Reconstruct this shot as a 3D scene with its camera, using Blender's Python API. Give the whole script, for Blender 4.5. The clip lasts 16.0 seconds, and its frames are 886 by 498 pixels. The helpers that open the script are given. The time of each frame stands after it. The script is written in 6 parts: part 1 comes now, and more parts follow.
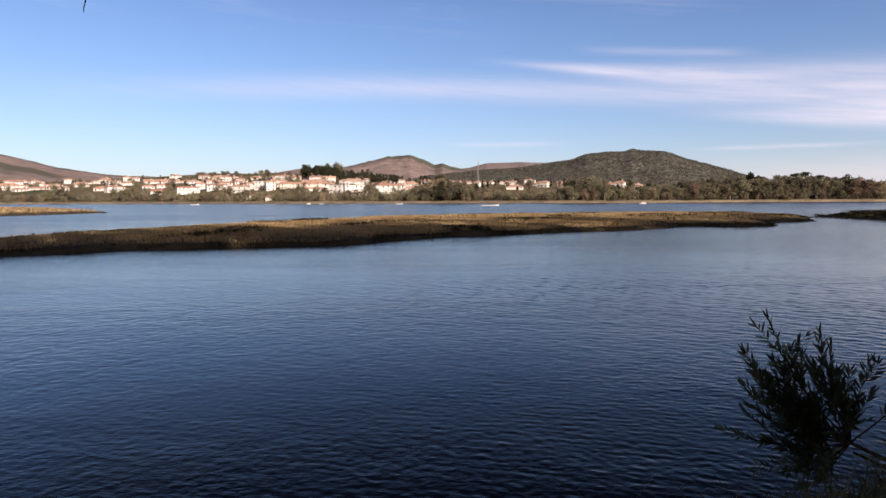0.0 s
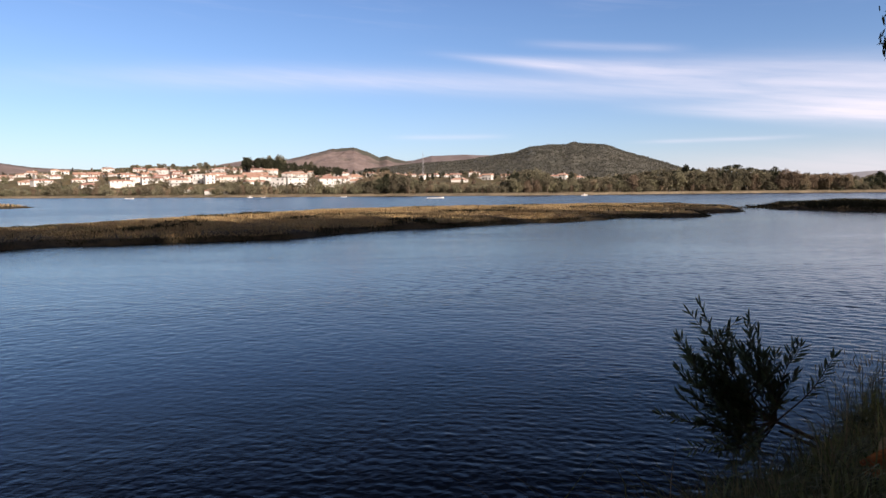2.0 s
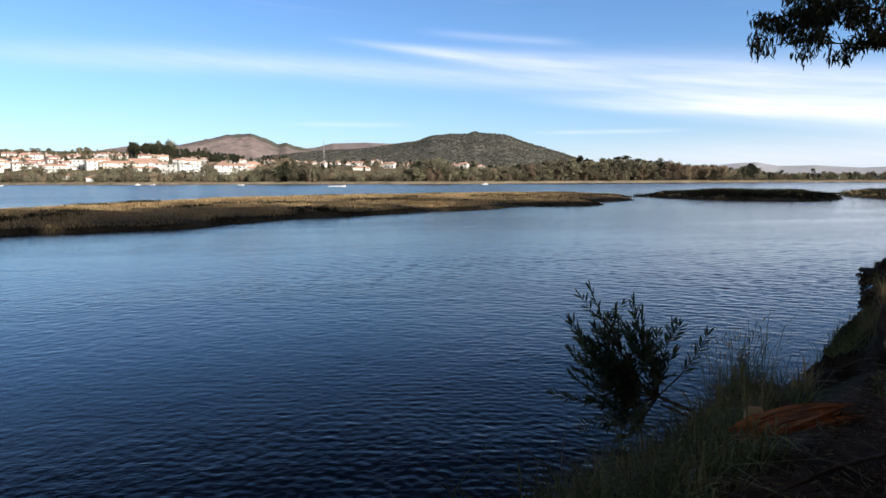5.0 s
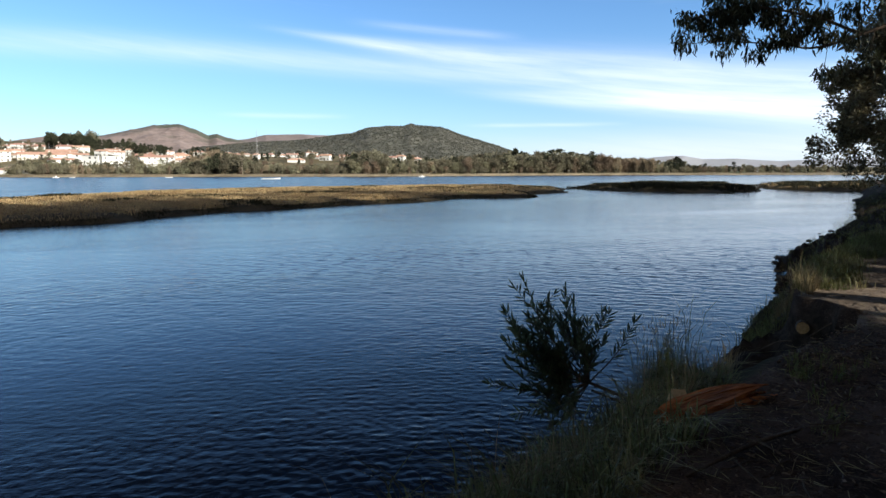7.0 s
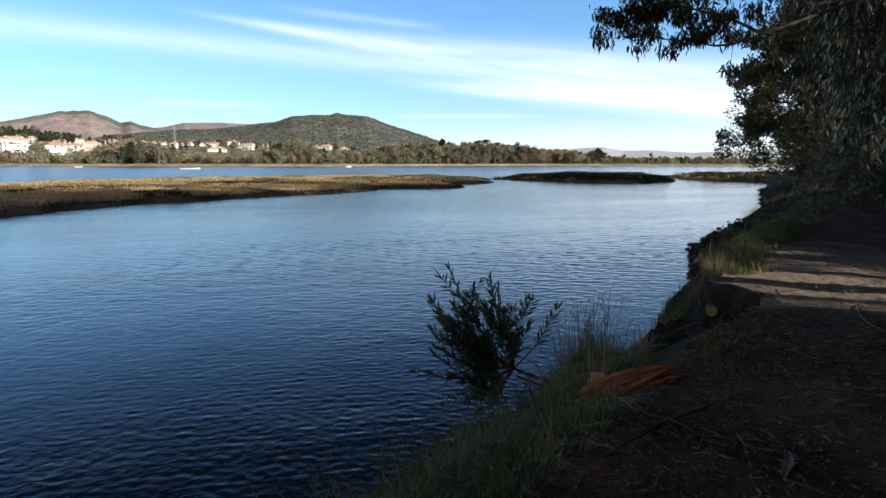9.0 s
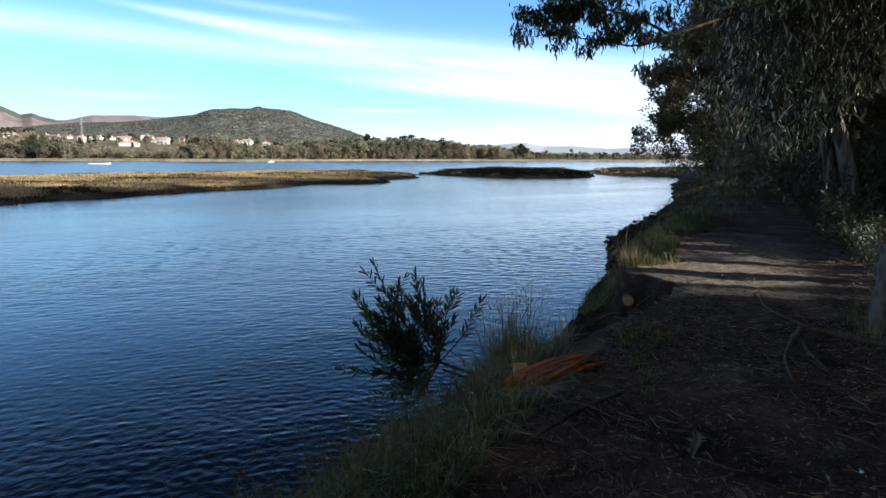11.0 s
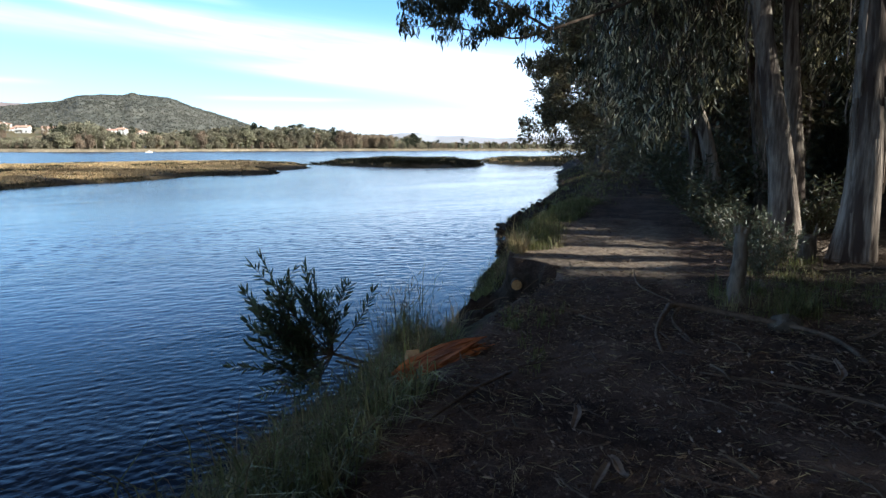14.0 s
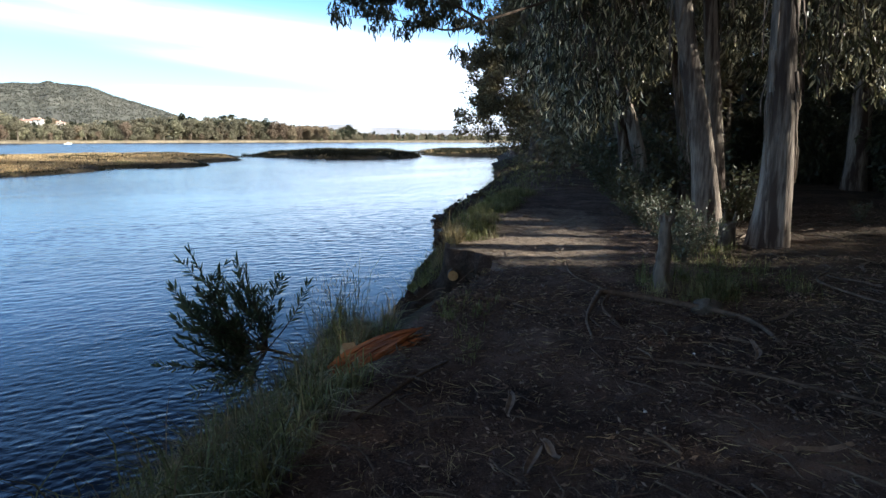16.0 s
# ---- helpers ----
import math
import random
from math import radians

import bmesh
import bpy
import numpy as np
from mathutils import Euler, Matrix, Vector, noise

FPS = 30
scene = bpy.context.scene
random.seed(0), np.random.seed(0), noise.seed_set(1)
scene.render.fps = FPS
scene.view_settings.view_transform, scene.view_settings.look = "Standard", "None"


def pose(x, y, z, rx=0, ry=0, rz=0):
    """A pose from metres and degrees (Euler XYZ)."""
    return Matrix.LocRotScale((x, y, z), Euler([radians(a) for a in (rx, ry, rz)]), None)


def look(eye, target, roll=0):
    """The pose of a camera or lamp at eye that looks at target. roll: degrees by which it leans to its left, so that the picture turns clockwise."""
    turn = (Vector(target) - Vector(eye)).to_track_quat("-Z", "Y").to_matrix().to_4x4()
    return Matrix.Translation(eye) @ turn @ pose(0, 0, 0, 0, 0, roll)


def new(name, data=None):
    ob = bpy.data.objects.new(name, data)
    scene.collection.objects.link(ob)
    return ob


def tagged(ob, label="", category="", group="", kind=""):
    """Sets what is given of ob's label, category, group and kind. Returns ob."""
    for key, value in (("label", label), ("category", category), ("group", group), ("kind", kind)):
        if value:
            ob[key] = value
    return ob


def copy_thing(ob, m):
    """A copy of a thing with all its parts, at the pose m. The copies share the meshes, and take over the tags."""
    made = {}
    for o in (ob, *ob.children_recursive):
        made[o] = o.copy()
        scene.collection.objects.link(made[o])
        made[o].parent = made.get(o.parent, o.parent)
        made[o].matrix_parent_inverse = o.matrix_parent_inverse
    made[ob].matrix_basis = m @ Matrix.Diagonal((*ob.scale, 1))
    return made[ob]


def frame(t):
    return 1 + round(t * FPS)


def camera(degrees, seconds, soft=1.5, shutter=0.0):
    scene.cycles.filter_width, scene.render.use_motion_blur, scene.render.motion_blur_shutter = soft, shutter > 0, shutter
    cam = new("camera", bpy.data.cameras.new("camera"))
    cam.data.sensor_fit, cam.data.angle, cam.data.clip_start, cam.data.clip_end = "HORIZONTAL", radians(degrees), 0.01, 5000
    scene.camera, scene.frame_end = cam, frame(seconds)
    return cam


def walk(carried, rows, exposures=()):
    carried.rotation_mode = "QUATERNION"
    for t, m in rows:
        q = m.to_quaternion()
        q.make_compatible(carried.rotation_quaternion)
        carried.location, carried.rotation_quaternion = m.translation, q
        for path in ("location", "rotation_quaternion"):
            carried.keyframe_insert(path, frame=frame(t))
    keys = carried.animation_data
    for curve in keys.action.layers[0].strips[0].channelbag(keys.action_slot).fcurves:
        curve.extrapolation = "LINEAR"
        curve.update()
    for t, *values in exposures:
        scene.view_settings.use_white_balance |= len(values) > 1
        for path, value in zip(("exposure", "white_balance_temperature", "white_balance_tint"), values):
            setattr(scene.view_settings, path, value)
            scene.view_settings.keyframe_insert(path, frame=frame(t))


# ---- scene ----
cam = camera(69.28, 16.0)
# seconds, eye x, eye y, yaw, pitch, roll: a slow turn by hand from the river to the path
PATH = [
    (0.0, 0.000, 0.000, 0.00, -4.46, -0.24),
    (0.5, 0.004, -0.001, -1.08, -4.62, -0.41),
    (1.0, 0.009, -0.002, -2.25, -4.79, -0.52),
    (1.5, 0.013, -0.004, -3.48, -4.96, -0.44),
    (2.0, 0.018, -0.005, -4.86, -5.14, -0.47),
    (2.5, 0.022, -0.007, -6.23, -5.36, -0.50),
    (3.0, 0.027, -0.010, -7.72, -5.55, -0.45),
    (3.5, 0.032, -0.013, -9.18, -5.74, -0.41),
    (4.0, 0.037, -0.016, -10.73, -5.91, -0.32),
    (6.5, 0.061, -0.033, -17.59, -6.69, -0.11),
    (7.0, 0.066, -0.037, -19.13, -6.88, -0.11),
    (7.5, 0.070, -0.043, -20.71, -7.03, 0.01),
    (8.0, 0.074, -0.048, -22.32, -7.24, 0.09),
    (8.5, 0.078, -0.052, -23.83, -7.45, 0.08),
    (9.0, 0.081, -0.057, -25.58, -7.73, 0.09),
    (11.5, 0.096, -0.086, -33.77, -8.22, 0.12),
    (12.0, 0.099, -0.092, -35.37, -8.36, 0.03),
    (12.5, 0.101, -0.100, -36.95, -8.46, 0.08),
    (13.0, 0.103, -0.109, -38.57, -8.59, 0.03),
    (13.5, 0.104, -0.118, -40.07, -8.76, 0.01),
    (14.0, 0.107, -0.127, -41.67, -9.02, 0.10),
    (14.5, 0.109, -0.136, -43.20, -9.27, 0.15),
    (15.0, 0.112, -0.143, -44.69, -9.44, 0.13),
    (15.5, 0.114, -0.149, -45.99, -9.56, 0.15),
    (16.0, 0.116, -0.155, -47.28, -9.74, 0.13)]
EYE_Z = 2.5
EXPOSURES = [(0.0, 0.14, 6750, 20), (4.0, 0.34, 6150, 10), (6.5, 0.5, 5850, 3), (9.0, 0.68, 5900, 1), (11.5, 0.98, 5480, 1), (13.5, 1.2, 5480, 1), (16.0, 1.46, 5650, 2)]
walk(cam, [(t, pose(x, y, EYE_Z, 0, 0, yaw) @ pose(0, 0, 0, 90 + pitch) @ pose(0, 0, 0, 0, 0, roll)) for t, x, y, yaw, pitch, roll in PATH], EXPOSURES)

# ---------------------------------------------------------------- light
SUN_AZ, SUN_EL = 140.0, 24.0          # clockwise from +y, above the horizon
WORLD_STRENGTH, SUN_STRENGTH = 0.096, 5.0


class V:
    """A value in a node tree that takes part in arithmetic."""

    def __init__(self, tree, socket):
        self.tree, self.socket = tree, socket

    def op(self, kind, *others):
        node = self.tree.nodes.new("ShaderNodeMath")
        node.operation = kind
        for slot, value in zip(node.inputs, (self, *others)):
            if isinstance(value, V):
                self.tree.links.new(value.socket, slot)
            else:
                slot.default_value = value
        return V(self.tree, node.outputs[0])

    def __add__(self, o): return self.op("ADD", o)
    def __sub__(self, o): return self.op("SUBTRACT", o)
    def __mul__(self, o): return self.op("MULTIPLY", o)
    def __truediv__(self, o): return self.op("DIVIDE", o)

    def ramp(self, a, b, lo=0.0, hi=1.0):
        node = self.tree.nodes.new("ShaderNodeMapRange")
        node.interpolation_type = "SMOOTHSTEP"
        for slot, value in zip(node.inputs, (self, a, b, lo, hi)):
            if isinstance(value, V):
                self.tree.links.new(value.socket, slot)
            else:
                slot.default_value = value
        return V(self.tree, node.outputs[0])


def noise_value(tree, vector, scale, detail=4.0, rough=0.55, distortion=0.0):
    node = tree.nodes.new("ShaderNodeTexNoise")
    node.inputs["Scale"].default_value, node.inputs["Detail"].default_value = scale, detail
    node.inputs["Roughness"].default_value, node.inputs["Distortion"].default_value = rough, distortion
    tree.links.new(vector, node.inputs["Vector"])
    return V(tree, node.outputs["Fac"])


def combine(tree, x, y, z):
    node = tree.nodes.new("ShaderNodeCombineXYZ")
    for slot, value in zip(node.inputs, (x, y, z)):
        if isinstance(value, V):
            tree.links.new(value.socket, slot)
        else:
            slot.default_value = value
    return node.outputs[0]


def mix_colour(tree, factor, a, b, blend="MIX"):
    node = tree.nodes.new("ShaderNodeMix")
    node.data_type, node.blend_type = "RGBA", blend
    for slot, value in ((node.inputs[0], factor), (node.inputs[6], a), (node.inputs[7], b)):
        if isinstance(value, V):
            tree.links.new(value.socket, slot)
        elif isinstance(value, bpy.types.NodeSocket):
            tree.links.new(value, slot)
        else:
            slot.default_value = value if isinstance(value, float) else (*value, 1)
    return node.outputs[2]


world = bpy.data.worlds.new("sky")
scene.world = world
world.use_nodes = True
tree = world.node_tree
background = tree.nodes["Background"]
sky = tree.nodes.new("ShaderNodeTexSky")
sky.sky_type, sky.sun_disc = "NISHITA", False
sky.sun_elevation, sky.sun_rotation = radians(SUN_EL), radians(SUN_AZ)
sky.air_density, sky.dust_density, sky.ozone_density = 1.0, 0.35, 2.2
coords = tree.nodes.new("ShaderNodeTexCoord").outputs["Generated"]
split = tree.nodes.new("ShaderNodeSeparateXYZ")
tree.links.new(coords, split.inputs[0])
dx, dy, dz = (V(tree, s) for s in split.outputs)
azimuth = dx.op("ARCTAN2", dy) * 57.2958
elevation = dz.op("ARCSINE") * 57.2958
# cirrus: long streaks that sink to the horizon on the sunny side
wisp = noise_value(tree, combine(tree, azimuth * 0.035, elevation * 0.42 + azimuth * 0.035, 0.0), 1.6, 6.0, 0.6, 0.6)
fine = noise_value(tree, combine(tree, azimuth * 0.12, elevation * 1.6 + azimuth * 0.2, 3.0), 1.0, 5.0, 0.6, 0.4)


def streak(middle, half, start, full, end, gone, strength):
    off = (elevation - middle) / half
    band = (off * off * -1.0).op("EXPONENT")
    return band * azimuth.ramp(start, full) * azimuth.ramp(end, gone, 1.0, 0.0) * strength


bow = azimuth + 5.0
main = bow * bow * -0.0019 + 9.6
cover = streak(main, 0.95, -38, -2, 150, 190, 0.42)
cover = cover + streak(azimuth * -0.115 + 12.3, azimuth.ramp(5, 40, 0.3, 1.5), 2, 16, 80, 120, 0.66)
cover = cover + streak(azimuth * -0.085 + 13.5, 0.32, 10, 16, 22, 27, 0.22)
cover = cover + streak(azimuth * -0.075 + 8.4, azimuth.ramp(20, 45, 0.4, 1.05), 17, 34, 90, 130, 0.66)
cover = cover + streak(azimuth * 0.0 + 4.0, 0.16, 20, 25, 30, 36, 0.34)
cover = cover + streak(azimuth * 0.0 + 4.75, 0.2, -1, 4, 7, 12, 0.3)
veil = streak(azimuth * 0.0 + 1.5, 1.7, 10, 44, 100, 150, 0.6) * elevation.ramp(-0.5, 0.6)
cover = cover + (wisp.ramp(0.5, 0.78) * elevation.ramp(10, 22) * 0.25)
cover = (cover * (wisp * 0.9 + fine * 0.9 - 0.1)).op("MINIMUM", 0.92).op("MAXIMUM", 0.0)
cover = cover * elevation.ramp(-0.5, 0.6)
deep = elevation.ramp(15, 30, 1.0, 0.13)
clear = mix_colour(tree, 1.0, sky.outputs[0], combine(tree, deep * elevation.ramp(13, 30, 0.83, 0.93), deep * elevation.ramp(13, 30, 1.02, 0.98), deep * 1.28), "MULTIPLY")
haze = (elevation * -0.22).op("EXPONENT").op("MINIMUM", 1.0) * 0.45
clear = mix_colour(tree, haze, clear, (7.0, 7.1, 8.7))
clouded = mix_colour(tree, cover, clear, (9.0, 8.7, 9.5))
clouded = mix_colour(tree, veil * (fine * 0.8 + 0.5), clouded, (8.6, 8.1, 8.5))
# unseen rear sky, dimmed and warmed so that shade turns less blue
rear_sky = azimuth.op("ABSOLUTE").ramp(66, 105) * elevation.ramp(25, 60, 1.0, 0.3)
clouded = mix_colour(tree, rear_sky * 0.7, clouded, (3.4, 3.0, 2.75))
tree.links.new(clouded, background.inputs[0])
background.inputs[1].default_value = WORLD_STRENGTH

sun = new("sun", bpy.data.lights.new("sun", "SUN"))
sun.data.energy, sun.data.angle, sun.data.color = SUN_STRENGTH, radians(0.6), (1.0, 0.86, 0.71)
_toward = Vector((math.sin(radians(SUN_AZ)) * math.cos(radians(SUN_EL)), math.cos(radians(SUN_AZ)) * math.cos(radians(SUN_EL)), math.sin(radians(SUN_EL))))
sun.matrix_world = look(_toward * 50, (0, 0, 0))

# ---------------------------------------------------------------- materials
def material(name, dark, light, scale=6.0, rough=0.85, bump=0.4, relief=30.0, depth=0.02, vary=0.0, island=0.0, stretch=(1, 1, 1), gloss=0.3,
             through_light=0.0, local=False, third=None, third_scale=0.4, third_cover=(0.5, 0.65), sunlit_or_pale=None):
    """Two-scale procedural surface: a broad stain, a fine grain and a matching relief."""
    m = bpy.data.materials.new(name)
    m.use_nodes = True
    t = m.node_tree
    shader = t.nodes["Principled BSDF"]
    if local:
        vector = t.nodes.new("ShaderNodeTexCoord").outputs["Object"]
    else:
        vector = t.nodes.new("ShaderNodeNewGeometry").outputs["Position"]
    if stretch != (1, 1, 1):
        mapping = t.nodes.new("ShaderNodeMapping")
        mapping.inputs["Scale"].default_value = stretch
        t.links.new(vector, mapping.inputs[0])
        vector = mapping.outputs[0]
    broad = noise_value(t, vector, scale, 5.0, 0.6)
    grain = noise_value(t, vector, relief, 4.0, 0.6)
    colour = mix_colour(t, (broad * 0.65 + grain * 0.5).ramp(0.38, 0.78), dark, light)
    if third:
        patch = noise_value(t, vector, third_scale, 4.0, 0.6)
        colour = mix_colour(t, patch.ramp(*third_cover), colour, third)
    if vary or island:
        info = t.nodes.new("ShaderNodeObjectInfo").outputs["Random"] if vary else t.nodes.new("ShaderNodeNewGeometry").outputs["Random Per Island"]
        hsv = t.nodes.new("ShaderNodeHueSaturation")
        amount = vary or island
        r = V(t, info)
        t.links.new((r * amount + (1 - amount / 2)).socket, hsv.inputs["Value"])
        t.links.new((r * (amount * 0.06) + (0.5 - amount * 0.03)).socket, hsv.inputs["Hue"])
        t.links.new(colour, hsv.inputs["Color"])
        colour = hsv.outputs[0]
        if sunlit_or_pale:                      # a share of leaves turns pale: painted sunlight in crowns, random tone in litter
            colour = mix_colour(t, r.ramp(0.72, 0.96), colour, sunlit_or_pale)
    t.links.new(colour, shader.inputs["Base Color"])
    shader.inputs["Roughness"].default_value = rough
    shader.inputs["Specular IOR Level"].default_value = gloss
    if bump:
        b = t.nodes.new("ShaderNodeBump")
        b.inputs["Strength"].default_value, b.inputs["Distance"].default_value = bump, depth
        t.links.new((broad * 0.5 + grain * 0.5).socket, b.inputs["Height"])
        t.links.new(b.outputs[0], shader.inputs["Normal"])
    if through_light:
        back = t.nodes.new("ShaderNodeBsdfTranslucent")
        t.links.new(colour, back.inputs[0])
        blend = t.nodes.new("ShaderNodeMixShader")
        blend.inputs[0].default_value = through_light
        t.links.new(shader.outputs[0], blend.inputs[1])
        t.links.new(back.outputs[0], blend.inputs[2])
        t.links.new(blend.outputs[0], t.nodes["Material Output"].inputs[0])
    return m


def water_material():
    m = bpy.data.materials.new("river water")
    m.use_nodes = True
    t = m.node_tree
    shader = t.nodes["Principled BSDF"]
    shader.inputs["Base Color"].default_value = (0.007, 0.017, 0.034, 1)
    shader.inputs["IOR"].default_value = 1.23
    vector = t.nodes.new("ShaderNodeNewGeometry").outputs["Position"]

    def turned(angle, x, y):
        mapping = t.nodes.new("ShaderNodeMapping")
        mapping.inputs["Rotation"].default_value = (0, 0, radians(angle))
        mapping.inputs["Scale"].default_value = (x, y, 1)
        t.links.new(vector, mapping.inputs[0])
        return mapping.outputs[0]

    chop = noise_value(t, turned(24, 0.75, 1.25), 22.0, 2.0, 0.5, 0.2)
    ripple = noise_value(t, turned(28, 0.8, 1.2), 8.0, 2.0, 0.5, 0.4)
    flecks = noise_value(t, turned(38, 0.8, 1.1), 1.1, 3.0, 0.55, 0.6)
    gust = noise_value(t, turned(35, 0.22, 1.0), 0.10, 4.0, 0.6, 0.8)
    parts = t.nodes.new("ShaderNodeSeparateXYZ")
    t.links.new(vector, parts.inputs[0])
    # the fine ripples by the bank give way to longer, flatter waves in the open stream
    open_water = V(t, parts.outputs[0]) * -0.54 + V(t, parts.outputs[1]) * 0.842
    rough_patch = gust.ramp(0.40, 0.58, 0.4, 1.15)
    b = t.nodes.new("ShaderNodeBump")
    b.inputs["Distance"].default_value = 0.03
    b.inputs["Strength"].default_value = 0.5
    t.links.new((chop * 0.12 + ripple * rough_patch * 0.5 + flecks * rough_patch * 1.2).socket, b.inputs["Height"])
    t.links.new((open_water.ramp(4, 30, 0.05, 0.10) + open_water.ramp(35, 100, 0.0, 0.09) + rough_patch * 0.03).socket, shader.inputs["Roughness"])
    t.links.new(b.outputs[0], shader.inputs["Normal"])
    return m


def ground_material():
    """Trodden soil that turns to turf where the mesh says that grass roots hold it."""
    m = bpy.data.materials.new("bank soil")
    m.use_nodes = True
    t = m.node_tree
    shader = t.nodes["Principled BSDF"]
    vector = t.nodes.new("ShaderNodeNewGeometry").outputs["Position"]
    broad = noise_value(t, vector, 1.3, 5.0, 0.6)
    mid = noise_value(t, vector, 9.0, 5.0, 0.65)
    grain = noise_value(t, vector, 70.0, 3.0, 0.6)
    soil = mix_colour(t, (broad * 0.45 + mid * 0.4 + grain * 0.3).ramp(0.44, 0.70), (0.030, 0.0205, 0.0165), (0.130, 0.090, 0.069))
    soil = mix_colour(t, grain.ramp(0.56, 0.75), soil, (0.24, 0.163, 0.116))
    # irregular paler and darker patches in the soil
    tone_patch = noise_value(t, vector, 0.9, 5.0, 0.65, 0.3)
    soil = mix_colour(t, tone_patch.ramp(0.52, 0.68) * 0.75, soil, (0.19, 0.134, 0.103))
    soil = mix_colour(t, tone_patch.ramp(0.46, 0.34) * 0.6, soil, (0.03, 0.022, 0.018))
    turf = mix_colour(t, mid.ramp(0.35, 0.7), (0.022, 0.024, 0.011), (0.055, 0.05, 0.026))
    attribute = t.nodes.new("ShaderNodeAttribute")
    attribute.attribute_name = "turf"
    cover = (V(t, attribute.outputs["Fac"]) + mid * 0.8 - 0.4).ramp(0.25, 0.75)
    # pale sand that also paints the sun patches on the path brighter
    sunlit_sand = t.nodes.new("ShaderNodeAttribute")
    sunlit_sand.attribute_name = "sand"
    sand = mix_colour(t, mid.ramp(0.3, 0.7), (0.125, 0.096, 0.073), (0.30, 0.236, 0.178))
    soil = mix_colour(t, (V(t, sunlit_sand.outputs["Fac"]) + broad * 0.9 - 0.45).ramp(0.2, 0.8), soil, sand)
    # darker soil tone below path level, where the mesh marks the bank's face
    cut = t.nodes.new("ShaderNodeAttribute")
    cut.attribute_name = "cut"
    face_soil = mix_colour(t, mid.ramp(0.3, 0.7), (0.020, 0.015, 0.011), (0.062, 0.046, 0.034))
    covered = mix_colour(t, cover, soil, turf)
    t.links.new(mix_colour(t, (V(t, cut.outputs["Fac"]) + broad * 0.5 - 0.25).ramp(0.25, 0.6), covered, face_soil), shader.inputs["Base Color"])
    shader.inputs["Roughness"].default_value = 0.95
    shader.inputs["Specular IOR Level"].default_value = 0.15
    b = t.nodes.new("ShaderNodeBump")
    b.inputs["Strength"].default_value, b.inputs["Distance"].default_value = 1.0, 0.05
    t.links.new((mid * 0.65 + grain * 0.4).socket, b.inputs["Height"])
    t.links.new(b.outputs[0], shader.inputs["Normal"])
    return m


M_WATER = water_material()
M_GROUND = ground_material()
M_ISLAND = material("marsh soil", (0.04, 0.031, 0.018), (0.12, 0.09, 0.045), 0.5, bump=0.6, relief=3.0, depth=0.1)
M_REED = material("dry marsh grass", (0.44, 0.30, 0.145), (0.74, 0.55, 0.30), 0.12, bump=0, relief=0.7, island=0.25, third=(0.22, 0.24, 0.075), third_scale=0.06, third_cover=(0.58, 0.68), through_light=0.25)
M_SCRUBSHADE = material("marsh scrub and painted edge shade", (0.025, 0.025, 0.013), (0.065, 0.058, 0.028), 0.2, bump=0, relief=1.0, island=0.5, through_light=0.2)
M_FARLAND = material("far meadow and scrub", (0.10, 0.085, 0.04), (0.24, 0.19, 0.10), 0.02, bump=0.5, relief=0.2, depth=1.0, third=(0.07, 0.085, 0.03), third_scale=0.015)
M_SAND = material("pale shore sand", (0.16, 0.13, 0.085), (0.34, 0.28, 0.19), 0.1, bump=0.3, relief=0.8, depth=0.1)
# the next three slope tones are lightened to stand in for distance haze
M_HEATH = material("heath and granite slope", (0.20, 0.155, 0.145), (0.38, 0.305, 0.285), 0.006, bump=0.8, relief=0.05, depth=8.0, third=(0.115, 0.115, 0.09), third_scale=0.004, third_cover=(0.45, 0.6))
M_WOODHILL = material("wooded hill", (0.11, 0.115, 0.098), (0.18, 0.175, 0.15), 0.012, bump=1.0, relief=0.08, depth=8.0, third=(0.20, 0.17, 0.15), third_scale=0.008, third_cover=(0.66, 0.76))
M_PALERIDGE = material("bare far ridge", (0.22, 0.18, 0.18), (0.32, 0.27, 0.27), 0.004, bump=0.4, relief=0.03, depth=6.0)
# grey-blue base colour paints the haze of distance onto this ridge
M_HAZERIDGE = material("ridge painted in haze blue", (0.40, 0.41, 0.46), (0.47, 0.48, 0.53), 0.003, bump=0)
M_BARK = material("smooth eucalyptus bark", (0.070, 0.050, 0.037), (0.32, 0.262, 0.208), 5.0, bump=1.0, relief=30.0, depth=0.05, stretch=(1, 1, 0.12), third=(0.055, 0.036, 0.026), third_scale=4.0, third_cover=(0.50, 0.60))
M_BARKDARK = material("rough grey bark", (0.042, 0.033, 0.027), (0.12, 0.098, 0.08), 2.0, bump=0.8, relief=16.0, depth=0.04, stretch=(1, 1, 0.2))
M_PEEL = material("peeling bark strip", (0.085, 0.06, 0.044), (0.24, 0.185, 0.14), 4.0, bump=0.5, relief=25.0, depth=0.01, stretch=(1, 1, 0.2), island=0.4)
# the pale share of leaves paints sunlight into the foliage colour
M_LEAF = material("eucalyptus leaf", (0.022, 0.023, 0.011), (0.12, 0.112, 0.058), 2.0, rough=0.36, bump=0, relief=9.0, island=1.2, gloss=0.22, through_light=0.28, sunlit_or_pale=(0.72, 0.64, 0.40))
M_LEAFDARK = material("dark tree leaf", (0.032, 0.036, 0.017), (0.09, 0.088, 0.042), 0.6, rough=0.5, bump=0, relief=4.0, island=0.6, gloss=0.4, through_light=0.2)
M_BANKLEAF = material("olive bank tree leaf", (0.085, 0.074, 0.040), (0.26, 0.215, 0.12), 0.5, rough=0.5, bump=0, relief=4.0, island=0.7, gloss=0.35, through_light=0.25)
